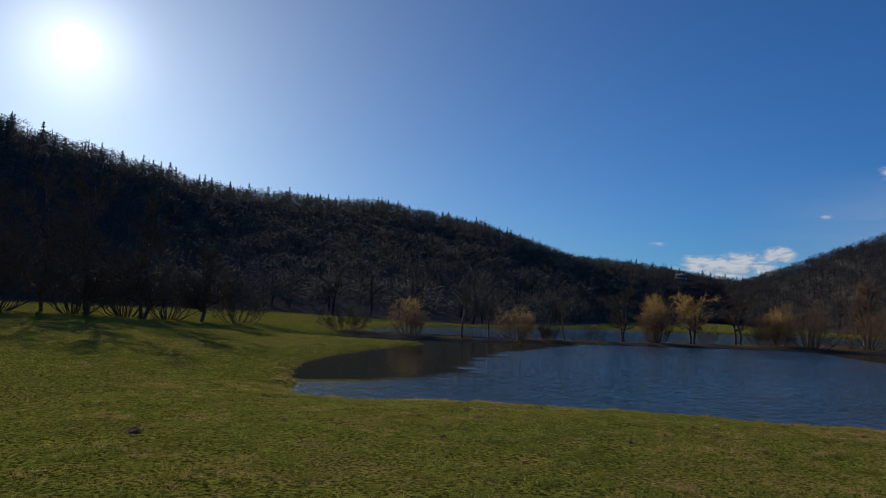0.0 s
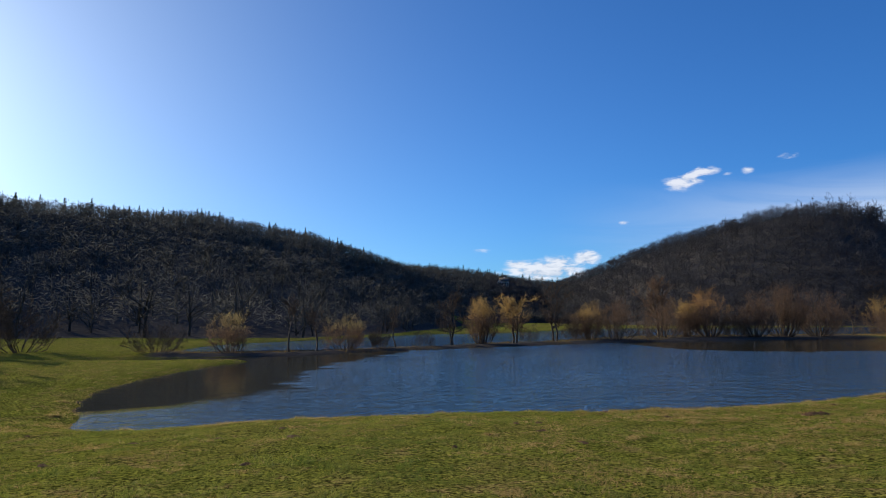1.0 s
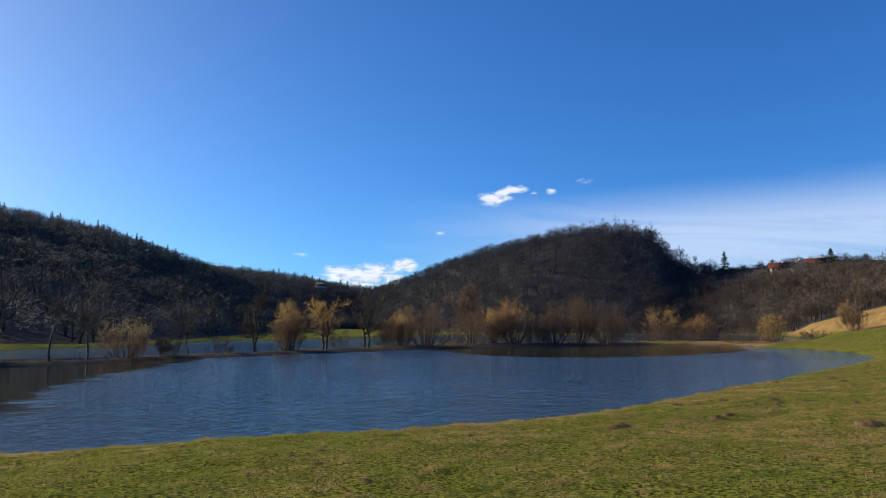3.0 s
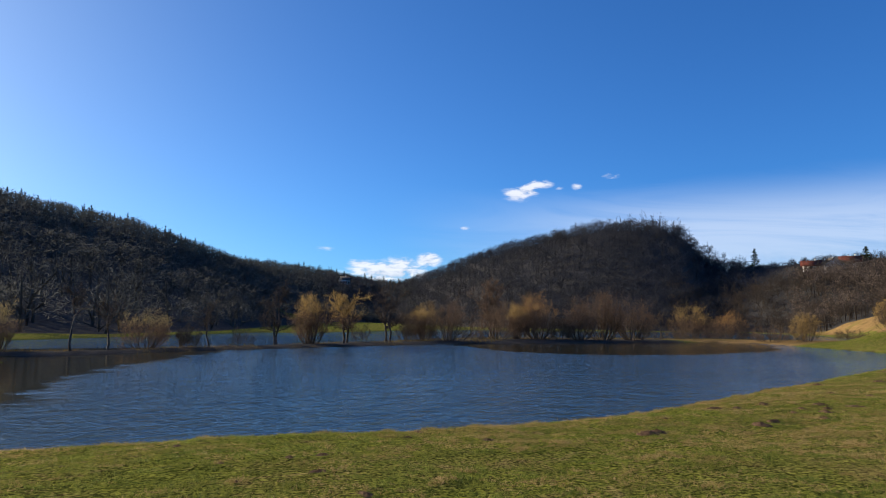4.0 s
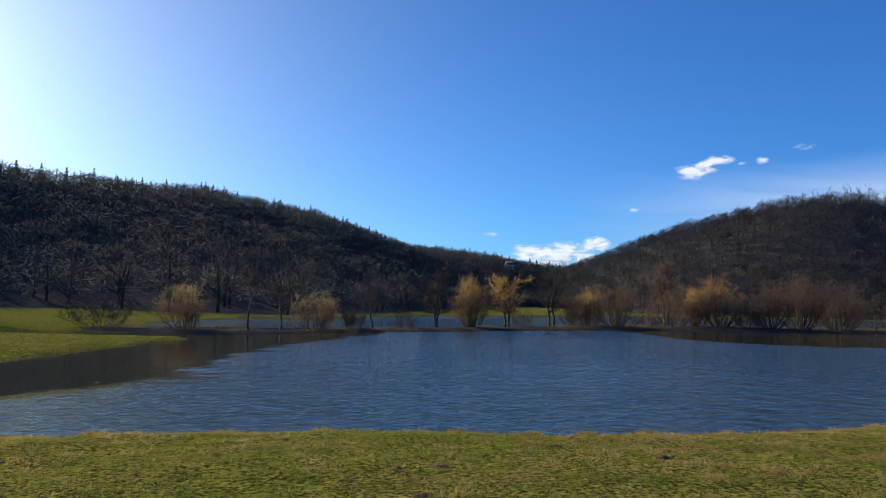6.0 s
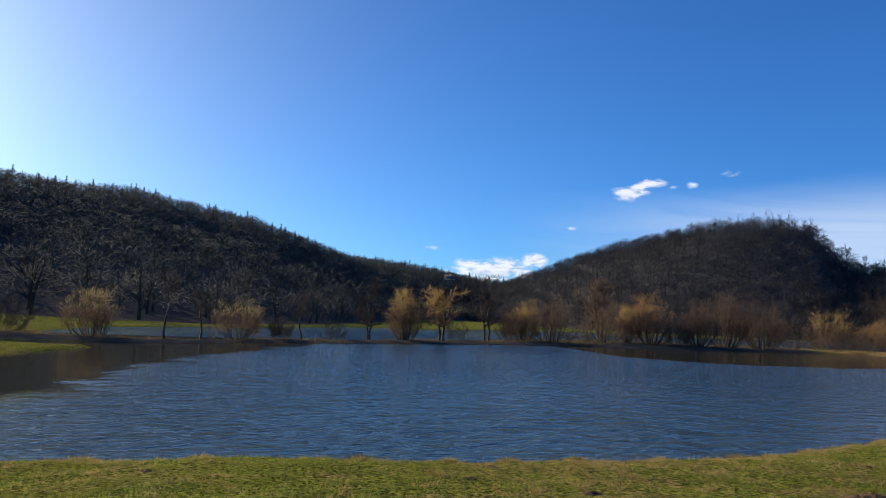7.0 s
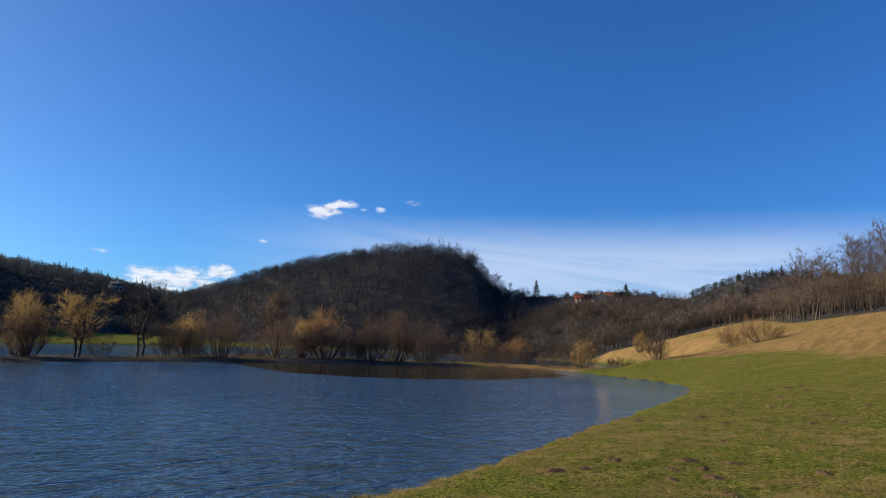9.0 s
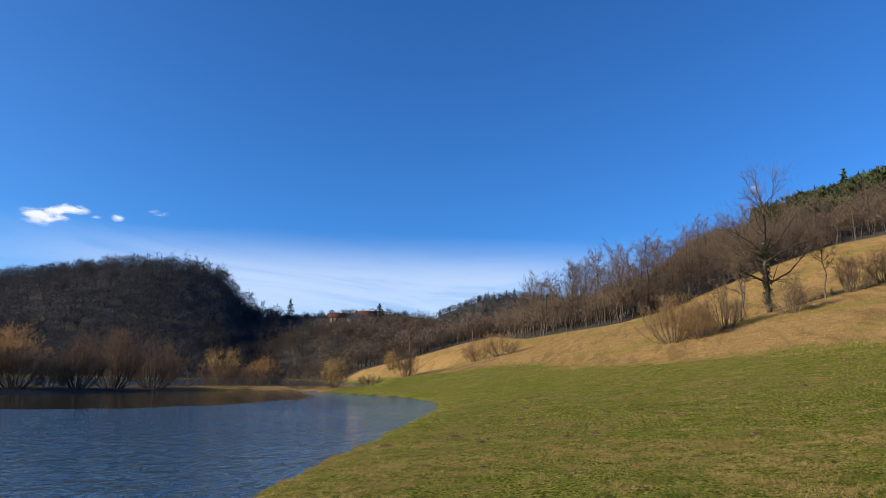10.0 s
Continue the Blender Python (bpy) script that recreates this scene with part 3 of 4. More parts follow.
# The dike's shrubs and trees: kind, x, y, height, width
DIKE = [
    ("dark", -7.6, 50.2, 2.0, 4.6), ("pale", -2.4, 49.4, 2.9, 3.8), ("snag", 1.6, 48.6, 4.0, 1.6), ("snag", 3.6, 49.6, 3.6, 0.9), ("pale", 5.9, 51.4, 2.7, 3.6),
    ("dark", 8.9, 52.4, 1.6, 1.9), ("snag", 10.6, 54.4, 3.3, 2.2), ("low", 13.1, 54.8, 1.6, 2.1), ("tree", 16.2, 56.4, 4.8, 2.4), ("gold", 19.5, 57.4, 4.3, 2.9),
    ("leaning", 22.6, 57.4, 3.8, 3.0), ("low", 25.2, 59.6, 2.0, 2.2), ("tree", 28.8, 61.4, 5.7, 3.2), ("dark", 31.6, 62.4, 3.1, 2.5), ("gold", 34.0, 63.8, 3.9, 3.4), ("spread", 36.0, 61.6, 4.4, 6.0),
    ("tall", 48.2, 71.8, 7.4, 3.9), ("brown", 43.6, 64.0, 4.0, 5.6), ("orange", 49.6, 64.0, 5.4, 5.6), ("gold", 46.9, 64.6, 4.2, 3.2), ("rust", 54.0, 61.7, 4.7, 4.2), ("rust", 57.8, 61.5, 5.8, 5.2), ("rust", 62.5, 61.2, 5.3, 5.6), ("snag", 70.2, 63.6, 3.8, 2.1),
    ("gold", 80.2, 66.8, 5.4, 6.6), ("orange", 88.6, 66.6, 4.4, 5.4), ("low", 72.6, 62.6, 1.7, 3.4), ("low", 66.4, 61.6, 1.8, 3.6), ("low", 75.6, 63.8, 1.6, 3.2), ("low", 84.4, 66.4, 1.7, 3.0), ("dark", 51.6, 62.4, 2.4, 3.2), ("low", 39.6, 63.0, 1.6, 2.8), ("low", 91.8, 66.2, 2.0, 2.2),
]


SHRUB = {"gold": (42, 8, 5), "orange": (46, 8, 5), "rust": (46, 7, 5), "brown": (36, 7, 5), "pale": (32, 7, 5), "spread": (34, 7, 5), "dark": (30, 6, 5), "low": (16, 5, 4)}


def split_crown(twigs, height, rg, share):
    """A crown's upper and lower twigs as two meshes, for a painted sunlit top."""
    v, f = twigs
    z = v[f].mean(1)[:, 2] / height + rg.normal(size=len(f)) * 0.10
    return tuple((v[f[keep]].reshape(-1, 3), np.arange(keep.sum() * 3).reshape(-1, 3)) for keep in (z > share, z <= share))


def build_dike():
    for k, (kind, x, y, h, w) in enumerate(DIKE):
        w *= 1.06
        rg = np.random.default_rng(100 + k)
        if kind in ("tree", "tall"):
            q, t = bare_tree(rg, h, 0.30, 0.22, 2 if kind == "tree" else 3, 11, 5, 6, radius=h * 0.022)
            mat, name, label, cat = RUST if kind == "tall" else TWIG, "dike_tree", "bare dark alder tree with thin forked trunks on the dike", "tree"
        elif kind == "leaning":
            q, t = bare_tree(rg, h, 0.42, 0.3, 2, 13, 5, 7, lean=-0.05, radius=0.12)
            mat, name, label, cat = GOLD, "willow_tree", "twin-trunked willow with pale golden twigs at the water", "tree"
        elif kind == "snag":
            q, t = bare_tree(rg, h, 0.30, 0.36, 1, 12, 5, 5, lean=-0.10, radius=0.085, twig_w=0.02)
            mat, name, label, cat = TWIG, "leaning_tree", "small leaning bare tree with a dark trunk at the water", "tree"
        else:
            dense = SHRUB[kind]
            q, t = bush(rg, h, w, *dense)
            mat = {"gold": GOLD, "orange": AMBER, "rust": RUST, "brown": RUST, "pale": PALE, "spread": RUST}.get(kind, TWIG)
            label = {"gold": "golden-twigged willow shrub with many stems at the water", "orange": "broad golden-orange willow shrub on the dike", "rust": "dense rust-brown leafless shrub with dark stems", "pale": "pale yellowish leafless shrub at the water", "spread": "wide-spreading bare shrub with dark crooked stems", "brown": "tangled brown leafless shrub with many dark stems"}.get(kind, "dark leafless shrub on the dike")
            name, cat = "willow_shrub" if mat in (GOLD, AMBER) else "bare_shrub", "shrub"
        parts = [("wood", *q, BARK)]
        if mat in (GOLD, AMBER, PALE):
            # Sunlit tops painted golden; shaded undersides take the brown twig colour.
            shoots, shaded_low = split_crown(t, h, rg, 0.62)
            parts += [("crown", *shoots, mat), ("lower_crown", *shaded_low, RUST)]
        else:
            parts.append(("crown", *t, mat))
        place(name, x, y, parts, label, cat, "shrubs along the dike")


build_dike()


# ---- woods ----
def scatter(n, x0, x1, y0, y1, test, seed, gap):
    """Points on a jittered grid where test says yes."""
    rg = np.random.default_rng(seed)
    gx, gy = np.meshgrid(np.arange(x0, x1, gap), np.arange(y0, y1, gap))
    x, y = gx.ravel() + rg.uniform(-0.45, 0.45, gx.size) * gap, gy.ravel() + rg.uniform(-0.45, 0.45, gx.size) * gap
    keep = test(x, y) > 0.5
    return x[keep], y[keep]


def far_tree(rg, n, w, length):
    """Unit-height bare forest tree with a fuzzy crown: wood quads and twig triangles."""
    p0, p1, r0, r1 = stem((0, 0, -0.05), (rg.normal() * 0.03, rg.normal() * 0.03, 0.85), 0.014, rg, 2, 0.015)
    wood = [tubes(p0, p1, r0, r1, 3)]
    a = rg.uniform(0, 2 * np.pi, 6)
    l0 = np.stack([np.zeros(6), np.zeros(6), rg.uniform(0.25, 0.6, 6)], 1)
    l1 = l0 + np.stack([np.cos(a), np.sin(a), rg.uniform(0.8, 1.6, 6)], 1) * rg.uniform(0.10, 0.2, 6)[:, None]
    wood.append(tubes(l0, l1, np.full(6, 0.007), np.full(6, 0.003), 3))
    d = rg.normal(size=(n, 3))
    d /= np.linalg.norm(d, axis=1, keepdims=True)
    d[:, 2] = np.abs(d[:, 2]) * 1.1 - 0.48
    k = rg.uniform(0.35, 0.95, n) ** 0.6
    c = np.array([0, 0, 0.52]) + d * k[:, None] * [0.24, 0.24, 0.44]
    q = d * [0.7, 0.7, 0.5] + [0, 0, 0.55] + rg.normal(size=d.shape) * 0.62
    q /= np.linalg.norm(q, axis=1, keepdims=True)
    tw = blades(c, c + q * (length * rg.uniform(0.6, 1.2, n))[:, None], w * rg.uniform(0.6, 1.3, n), rg)
    return joinv(wood), tw


def conifer(rg, tiers=15):
    """Unit-height fir: trunk and drooping needled boughs."""
    p0, p1, r0, r1 = stem((0, 0, -0.03), (0, 0, 1), 0.016, rg, 3, 0.004)
    wood = tubes(p0, p1, r0, r1, 5)
    b = []
    for z in np.linspace(0.10, 0.985, tiers):
        n = 12
        a = rg.uniform(0, 2 * np.pi) + np.arange(n) * 2 * np.pi / n + rg.normal(size=n) * 0.25
        ln = (0.22 * (1 - z) ** 0.75 + 0.012) * rg.uniform(0.6, 1.25, n)
        s = np.stack([np.zeros(n), np.zeros(n), np.full(n, z)], 1)
        s[:, 2] += rg.normal(size=n) * 0.03
        e = s + np.stack([np.cos(a) * ln, np.sin(a) * ln, -ln * rg.uniform(-0.1, 0.45, n)], 1)
        for k in (0.1, 0.35, 0.6):
            m = s + (e - s) * k
            b.append(blades(m, m + (e - s) * 0.42 + rg.normal(size=e.shape) * 0.018, np.full(n, 0.034), rg))
    return wood, joinv(b)


def wood_stand(name, label, x, y, heights, variants, twig, seed, widen=1.0, sink=0.0):
    """One stand of many trees joined."""
    rg = np.random.default_rng(seed)
    z = land(x, y) - sink
    pick = rg.integers(0, len(variants), len(x))
    turn = rg.uniform(0, 2 * np.pi, len(x))
    vs, qs, ts, o = [], [], [], 0
    for k, (wood, tw) in enumerate(variants):
        idx = np.where(pick == k)[0]
        if not len(idx):
            continue
        base = np.concatenate([wood[0], tw[0]])
        c, s = np.cos(turn[idx])[:, None], np.sin(turn[idx])[:, None]
        h = heights[idx][:, None]
        wide = h * widen * rg.uniform(0.85, 1.2, len(idx))[:, None]
        v = np.stack([(base[None, :, 0] * c - base[None, :, 1] * s) * wide + x[idx][:, None], (base[None, :, 0] * s + base[None, :, 1] * c) * wide + y[idx][:, None], base[None, :, 2] * h + z[idx][:, None]], 2)
        off = o + np.arange(len(idx)) * len(base)
        qs.append((wood[1][None] + off[:, None, None]).reshape(-1, 4))
        ts.append((tw[1][None] + len(wood[0]) + off[:, None, None]).reshape(-1, 3))
        vs.append(v.reshape(-1, 3))
        o += len(idx) * len(base)
    q, t = np.concatenate(qs), np.concatenate(ts)
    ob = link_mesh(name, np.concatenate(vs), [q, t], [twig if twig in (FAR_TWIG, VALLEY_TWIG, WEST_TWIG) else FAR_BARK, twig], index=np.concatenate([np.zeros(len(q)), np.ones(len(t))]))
    return tagged(ob, label, "woodland", kind="stuff")


def build_woods():
    rg = np.random.default_rng(11)
    rough = [far_tree(rg, 108, 0.0145, 0.076) for _ in range(7)]
    fine = [far_tree(rg, 195, 0.0135, 0.068) for _ in range(7)]
    near = [bare_tree(rg, 0.90, 0.25, 0.16, 1, 14, 2, 5, radius=0.009, twig_w=0.0032, rise=0.55, angle=36.0) for _ in range(6)]
    edge = [bare_tree(rg, 0.90, 0.24, 0.2, 1, 26, 3, 8, radius=0.0085, twig_w=0.0017, rise=0.45, angle=38.0) for _ in range(6)]
    grove = [bare_tree(rg, 0.90, 0.27, 0.14, 1, 11, 2, 4, radius=0.009, twig_w=0.0042, rise=0.5, angle=38.0) for _ in range(6)]
    firs = [conifer(rg, 11) for _ in range(3)]

    def polar(x, y):
        return np.degrees(np.arctan2(x, y)), np.hypot(x, y)

    def west(x, y):
        az, d = polar(x, y)
        t = np.array(RIDGE_WEST, float)
        return wooded(x, y) * (az > -48) * (az < 27) * (d < np.interp(az, t[:, 0], t[:, 2]) + 12)

    def north(x, y):
        az, d = polar(x, y)
        t = np.array(RIDGE_NORTH, float)
        return wooded(x, y) * (az > 19) * (az < 74) * (d < np.interp(az, t[:, 0], t[:, 2]) + 24) * (hillside(x, y) < 60)

    def east(x, y):
        az, d = polar(x, y)
        return wooded(x, y) * (hillside(x, y) > -5) * (az > 58) * (az < 111) * (d < 265)

    x, y = scatter(0, -360, 290, 60, 640, west, 21, 7.3)
    az, d = polar(x, y)
    h, foot = rg.uniform(8.5, 11.5, len(x)), d < 185
    delicate = [far_tree(rg, 230, 0.0065, 0.05) for _ in range(7)]
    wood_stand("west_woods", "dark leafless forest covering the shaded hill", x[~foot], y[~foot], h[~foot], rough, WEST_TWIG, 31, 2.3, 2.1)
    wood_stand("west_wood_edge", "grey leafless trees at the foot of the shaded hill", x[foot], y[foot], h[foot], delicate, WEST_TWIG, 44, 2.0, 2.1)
    t = np.array(RIDGE_WEST, float)
    rim = (rg.random(len(x)) < 0.5) & (d > np.interp(az, t[:, 0], t[:, 2]) - 12)
    wood_stand("ridge_firs", "small dark firs along the hill's ridge", x[rim], y[rim], rg.uniform(7.5, 10.5, rim.sum()), firs, NEEDLES, 34, 1.1, 1.4)
    x, y = scatter(0, 120, 420, 90, 520, north, 22, 6.0)
    az, d = polar(x, y)
    h = rg.uniform(8.5, 12, len(x))
    h = np.where((az > 55) & (d > 262), rg.uniform(4.5, 6.5, len(x)), h)
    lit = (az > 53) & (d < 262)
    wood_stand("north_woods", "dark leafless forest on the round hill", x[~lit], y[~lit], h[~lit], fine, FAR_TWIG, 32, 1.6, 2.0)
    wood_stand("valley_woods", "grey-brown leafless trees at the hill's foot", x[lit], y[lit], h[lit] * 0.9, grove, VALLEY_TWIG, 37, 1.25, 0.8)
    shrubs = [far_tree(rg, 84, 0.012, 0.16) for _ in range(5)]
    bx, by = scatter(0, 100, 290, 40, 220, lambda u, v: north(u, v) * (polar(u, v)[0] > 49) * (polar(u, v)[1] < 275), 29, 3.8)
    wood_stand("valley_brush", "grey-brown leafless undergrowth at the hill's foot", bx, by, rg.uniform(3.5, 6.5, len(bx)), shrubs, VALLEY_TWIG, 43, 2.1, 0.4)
    t = np.array(RIDGE_NORTH, float)
    rim = (az > 44.5) & (az < 51.2) & (np.abs(d - np.interp(az, t[:, 0], t[:, 2]) + 2) < 9) & (rg.random(len(x)) < 0.8)
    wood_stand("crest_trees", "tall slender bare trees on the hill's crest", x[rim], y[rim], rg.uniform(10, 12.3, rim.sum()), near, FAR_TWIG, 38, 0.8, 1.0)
    scrub = [far_tree(rg, 110, 0.018, 0.24) for _ in range(5)]
    t, w = np.array(RIDGE_NORTH, float), np.array(RIDGE_WEST, float)
    for name, table, lo, hi, box, seed in (("north_brush", t, 24, 57, (120, 420, 150, 480), 27), ("west_brush", w, -42, 24, (-230, 280, 200, 640), 28)):
        bx, by = scatter(0, *box, lambda u, v: (polar(u, v)[0] > lo) * (polar(u, v)[0] < hi) * (np.abs(polar(u, v)[1] - np.interp(polar(u, v)[0], table[:, 0], table[:, 2])) < 9) * 1.0, seed, 4.2)
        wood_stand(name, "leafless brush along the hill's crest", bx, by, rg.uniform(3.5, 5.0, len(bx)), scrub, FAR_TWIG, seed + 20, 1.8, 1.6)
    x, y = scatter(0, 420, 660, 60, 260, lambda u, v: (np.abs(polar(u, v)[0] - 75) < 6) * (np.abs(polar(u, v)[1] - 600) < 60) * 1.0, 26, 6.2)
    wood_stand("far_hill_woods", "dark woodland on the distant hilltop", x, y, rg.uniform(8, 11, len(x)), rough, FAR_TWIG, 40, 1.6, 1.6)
    pick = rg.random(len(x)) < 0.14
    wood_stand("far_hill_firs", "dark firs on the distant hilltop", x[pick], y[pick], rg.uniform(7, 10, pick.sum()), firs, NEEDLES, 41, 1.5, 0.6)
    lone = [bare_tree(rg, 0.9, 0.3, 0.25, 2, 14, 4, 5, radius=0.012, twig_w=0.006) for _ in range(2)]
    lx, ly = np.array([(291.0 + 6 * k, 223.0 - 3.5 * k) for k in range(2)]).T
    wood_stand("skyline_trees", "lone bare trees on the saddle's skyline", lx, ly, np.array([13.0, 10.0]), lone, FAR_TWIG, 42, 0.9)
    x, y = scatter(0, 90, 330, -110, 170, east, 23, 3.8)
    close = np.hypot(x - 10, y - 9) < 142
    front = close & (np.hypot(x - 10, y - 9) < 118)
    protos = []
    for wood, tw in edge:
        a = link_mesh("trunk", *wood, FAR_BARK)
        b = link_mesh("crown", *tw, EAST_TWIG)
        protos.append((a.data, b.data))
        bpy.data.objects.remove(a), bpy.data.objects.remove(b)
    for px, py, h in zip(x[front], y[front], rg.uniform(10, 14, front.sum())):
        root = new("woodland_tree")
        z = float(land(np.array([px]), np.array([py]))[0])
        root.matrix_world = pose(px, py, z, 0, 0, rg.uniform(0, 360)) @ Matrix.Diagonal((h * 1.05, h * 1.05, h, 1))
        for part_name, data in zip(("trunk", "crown"), protos[rg.integers(0, len(protos))]):
            new(part_name, data).parent = root
        tagged(root, "slender bare tree at the edge of the hillside wood", "tree", "trees at the wood's edge")
    close &= ~front
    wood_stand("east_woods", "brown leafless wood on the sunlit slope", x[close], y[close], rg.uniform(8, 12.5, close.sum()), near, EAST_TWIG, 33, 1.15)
    close |= front
    bx, by = scatter(0, 90, 210, -60, 110, east, 24, 2.6)
    ok = (np.hypot(bx - 10, by - 9) < 150) & (rg.random(len(bx)) < 0.9)
    scrub = [far_tree(rg, 130, 0.010, 0.20) for _ in range(5)]
    wood_stand("undergrowth", "brown leafless undergrowth below the trees", bx[ok], by[ok], rg.uniform(3.0, 8.0, ok.sum()), scrub, EAST_TWIG, 39, 1.5)
    close |= rg.random(len(x)) < 0.42
    x, y = x[~close], y[~close]
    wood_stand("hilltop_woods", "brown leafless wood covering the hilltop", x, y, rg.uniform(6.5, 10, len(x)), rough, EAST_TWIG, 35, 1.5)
    az = np.degrees(np.arctan2(x - 10, y - 9))
    pine = rg.random(len(x)) < 0.75 * smooth(az, 96, 101)
    pines = [far_tree(rg, 170, 0.034, 0.10) for _ in range(4)]
    wood_stand("hilltop_pines", "dark green pines among bare trees on the hilltop", x[pine], y[pine], rg.uniform(11, 14.5, pine.sum()), pines, NEEDLES, 36, 1.15)


build_woods()


# ---- hedge and slope on the east side ----
def ivy(rg, height, n=650):
    """Small leaves clothing the lower trunk."""
    z = rg.uniform(0.05, 0.55, n) * height
    a, r = rg.uniform(0, 2 * np.pi, n), (0.16 + 0.35 * rg.random(n) ** 2) * (1.15 - z / height)
    c = np.stack([np.cos(a) * r, np.sin(a) * r, z], 1)
    d = rg.normal(size=(n, 3)) * 0.14
    return blades(c, c + d + [0, 0, -0.05], np.full(n, 0.16), rg)


OLD_BARK = simple("old_bark", (0.040, 0.031, 0.024), (0.105, 0.082, 0.062), 2.2)
LEAF = simple("ivy_leaves", (0.022, 0.036, 0.012), (0.045, 0.068, 0.018), 2.0, 0.5)
# kind, x, y, height, width
SLOPE = [
    ("tan", 70.0, 9.7, 4.3, 6.2), ("tan", 68.9, 7.6, 3.2, 3.6), ("grey", 71.6, 5.2, 4.3, 4.2), ("grey", 72.2, -0.3, 3.4, 3.8), ("grey", 79.0, -6.8, 3.6, 3.6), ("grey", 81.4, -10.0, 4.0, 3.6),
    ("tan", 97.4, 36.4, 3.1, 4.2), ("tan", 94.6, 32.2, 3.4, 5.6), ("grey", 82.6, 41.0, 3.2, 3.2), ("low", 88.4, 48.9, 1.3, 4.4), ("gold", 81.2, 50.2, 3.7, 3.2), ("rustlow", 77.2, 52.4, 2.4, 4.8),
    ("gold", 147.0, 72.6, 4.6, 3.4),
]


def build_slope():
    for k, (kind, x, y, h, w) in enumerate(SLOPE):
        w *= 1.06
        rg = np.random.default_rng(300 + k)
        q, t = bush(rg, h, w, *(((40, 7, 5) if x < 80 else (34, 7, 5)) if kind in ("tan", "gold") else (32, 6, 5)))
        mat = {"tan": TAN, "gold": GOLD, "rustlow": RUST}.get(kind, TWIG)
        label = {"tan": "dense tan-coloured leafless shrub on the dry slope", "gold": "round golden-twigged shrub near the shore", "rustlow": "low rust-brown shrub on the bank"}.get(kind, "grey-brown leafless hedge shrub on the slope")
        place("slope_shrub", x, y, (("wood", *q, BARK), ("crown", *t, mat)), label, "shrub", "shrubs on the slope")
    for k, (x, y, h, spread, limbs) in enumerate([(74.6, 3.6, 6.8, 0.22, 12), (78.2, -4.2, 6.6, 0.26, 14), (84.4, 41.4, 7.8, 0.2, 10), (77.6, 2.9, 7.6, 0.22, 12)]):
        rg = np.random.default_rng(340 + k)
        q, t = bare_tree(rg, h, spread, 0.25, 1, limbs, 5, 5, radius=0.11, twig_w=0.025)
        place("hedge_tree", x, y, (("trunk", *q, BARK), ("crown", *t, TWIG)), "young bare tree with fine brown twigs in the hedge", "tree", "trees in the hedge")
    rg = np.random.default_rng(350)
    q, t = bare_tree(rg, 12.8, 0.33, 0.20, 1, 24, 6, 6, radius=0.27, twig_w=0.017, rise=0.15, angle=50.0)
    place("old_tree", 76.7, 0.9, (("trunk", *q, OLD_BARK), ("crown", *t, TWIG), ("ivy", *ivy(rg, 12.6), LEAF)), "tall bare tree with an ivy-clad trunk and wide crooked limbs", "tree")


build_slope()


# ---- hedgerow in the shade of the western hill ----
def build_hedgerow():
    rg = np.random.default_rng(400)
    for k in range(22):
        x = -17.0 - k * 2.4 + rg.uniform(-0.8, 0.8)
        grown = (0.55, 0.6, 0.7, 0.85)[k] if k < 4 else 1.0
        y = 53 - 0.18 * k + rg.uniform(-2.5, 3.5)
        if k % 2 == 1:
            q, t = bare_tree(rg, rg.uniform(10.5, 12.5) * grown, 0.27, 0.12, 2, 15, 5, 6, radius=0.15, twig_w=0.045)
            place("hedgerow_tree", x, y, (("trunk", *q, BARK), ("crown", *t, TWIG)), "dark bare tree in the hedgerow beyond the meadow", "tree", "hedgerow")
        else:
            q, t = bush(rg, rg.uniform(5.0, 7.0) * grown, rg.uniform(5.0, 6.5), 28, 5, 5, 0.026)
            place("hedgerow_shrub", x, y, (("wood", *q, BARK), ("crown", *t, TWIG)), "dense dark leafless shrub in the hedgerow", "shrub", "hedgerow")


build_hedgerow()


# ---- houses on the saddle and in the woods ----
PLASTER = simple("white_plaster", (0.45, 0.42, 0.37), (0.60, 0.57, 0.52), 0.8, 0.9)
TILES = simple("red_roof_tiles", (0.080, 0.024, 0.017), (0.13, 0.040, 0.026), 2.0, 0.8)
SLATE = simple("dark_roof_tiles", (0.06, 0.055, 0.05), (0.11, 0.10, 0.09), 2.0, 0.7)
GLASS = simple("dark_window_glass", (0.02, 0.025, 0.03), (0.04, 0.045, 0.05), 1.0, 0.15)


def boxm(x0, x1, y0, y1, z0, z1):
    v = np.array([(x, y, z) for z in (z0, z1) for x, y in ((x0, y0), (x1, y0), (x1, y1), (x0, y1))], float)
    f = np.array([(3, 2, 1, 0), (4, 5, 6, 7), (0, 1, 5, 4), (1, 2, 6, 5), (2, 3, 7, 6), (3, 0, 4, 7)])
    return v, f


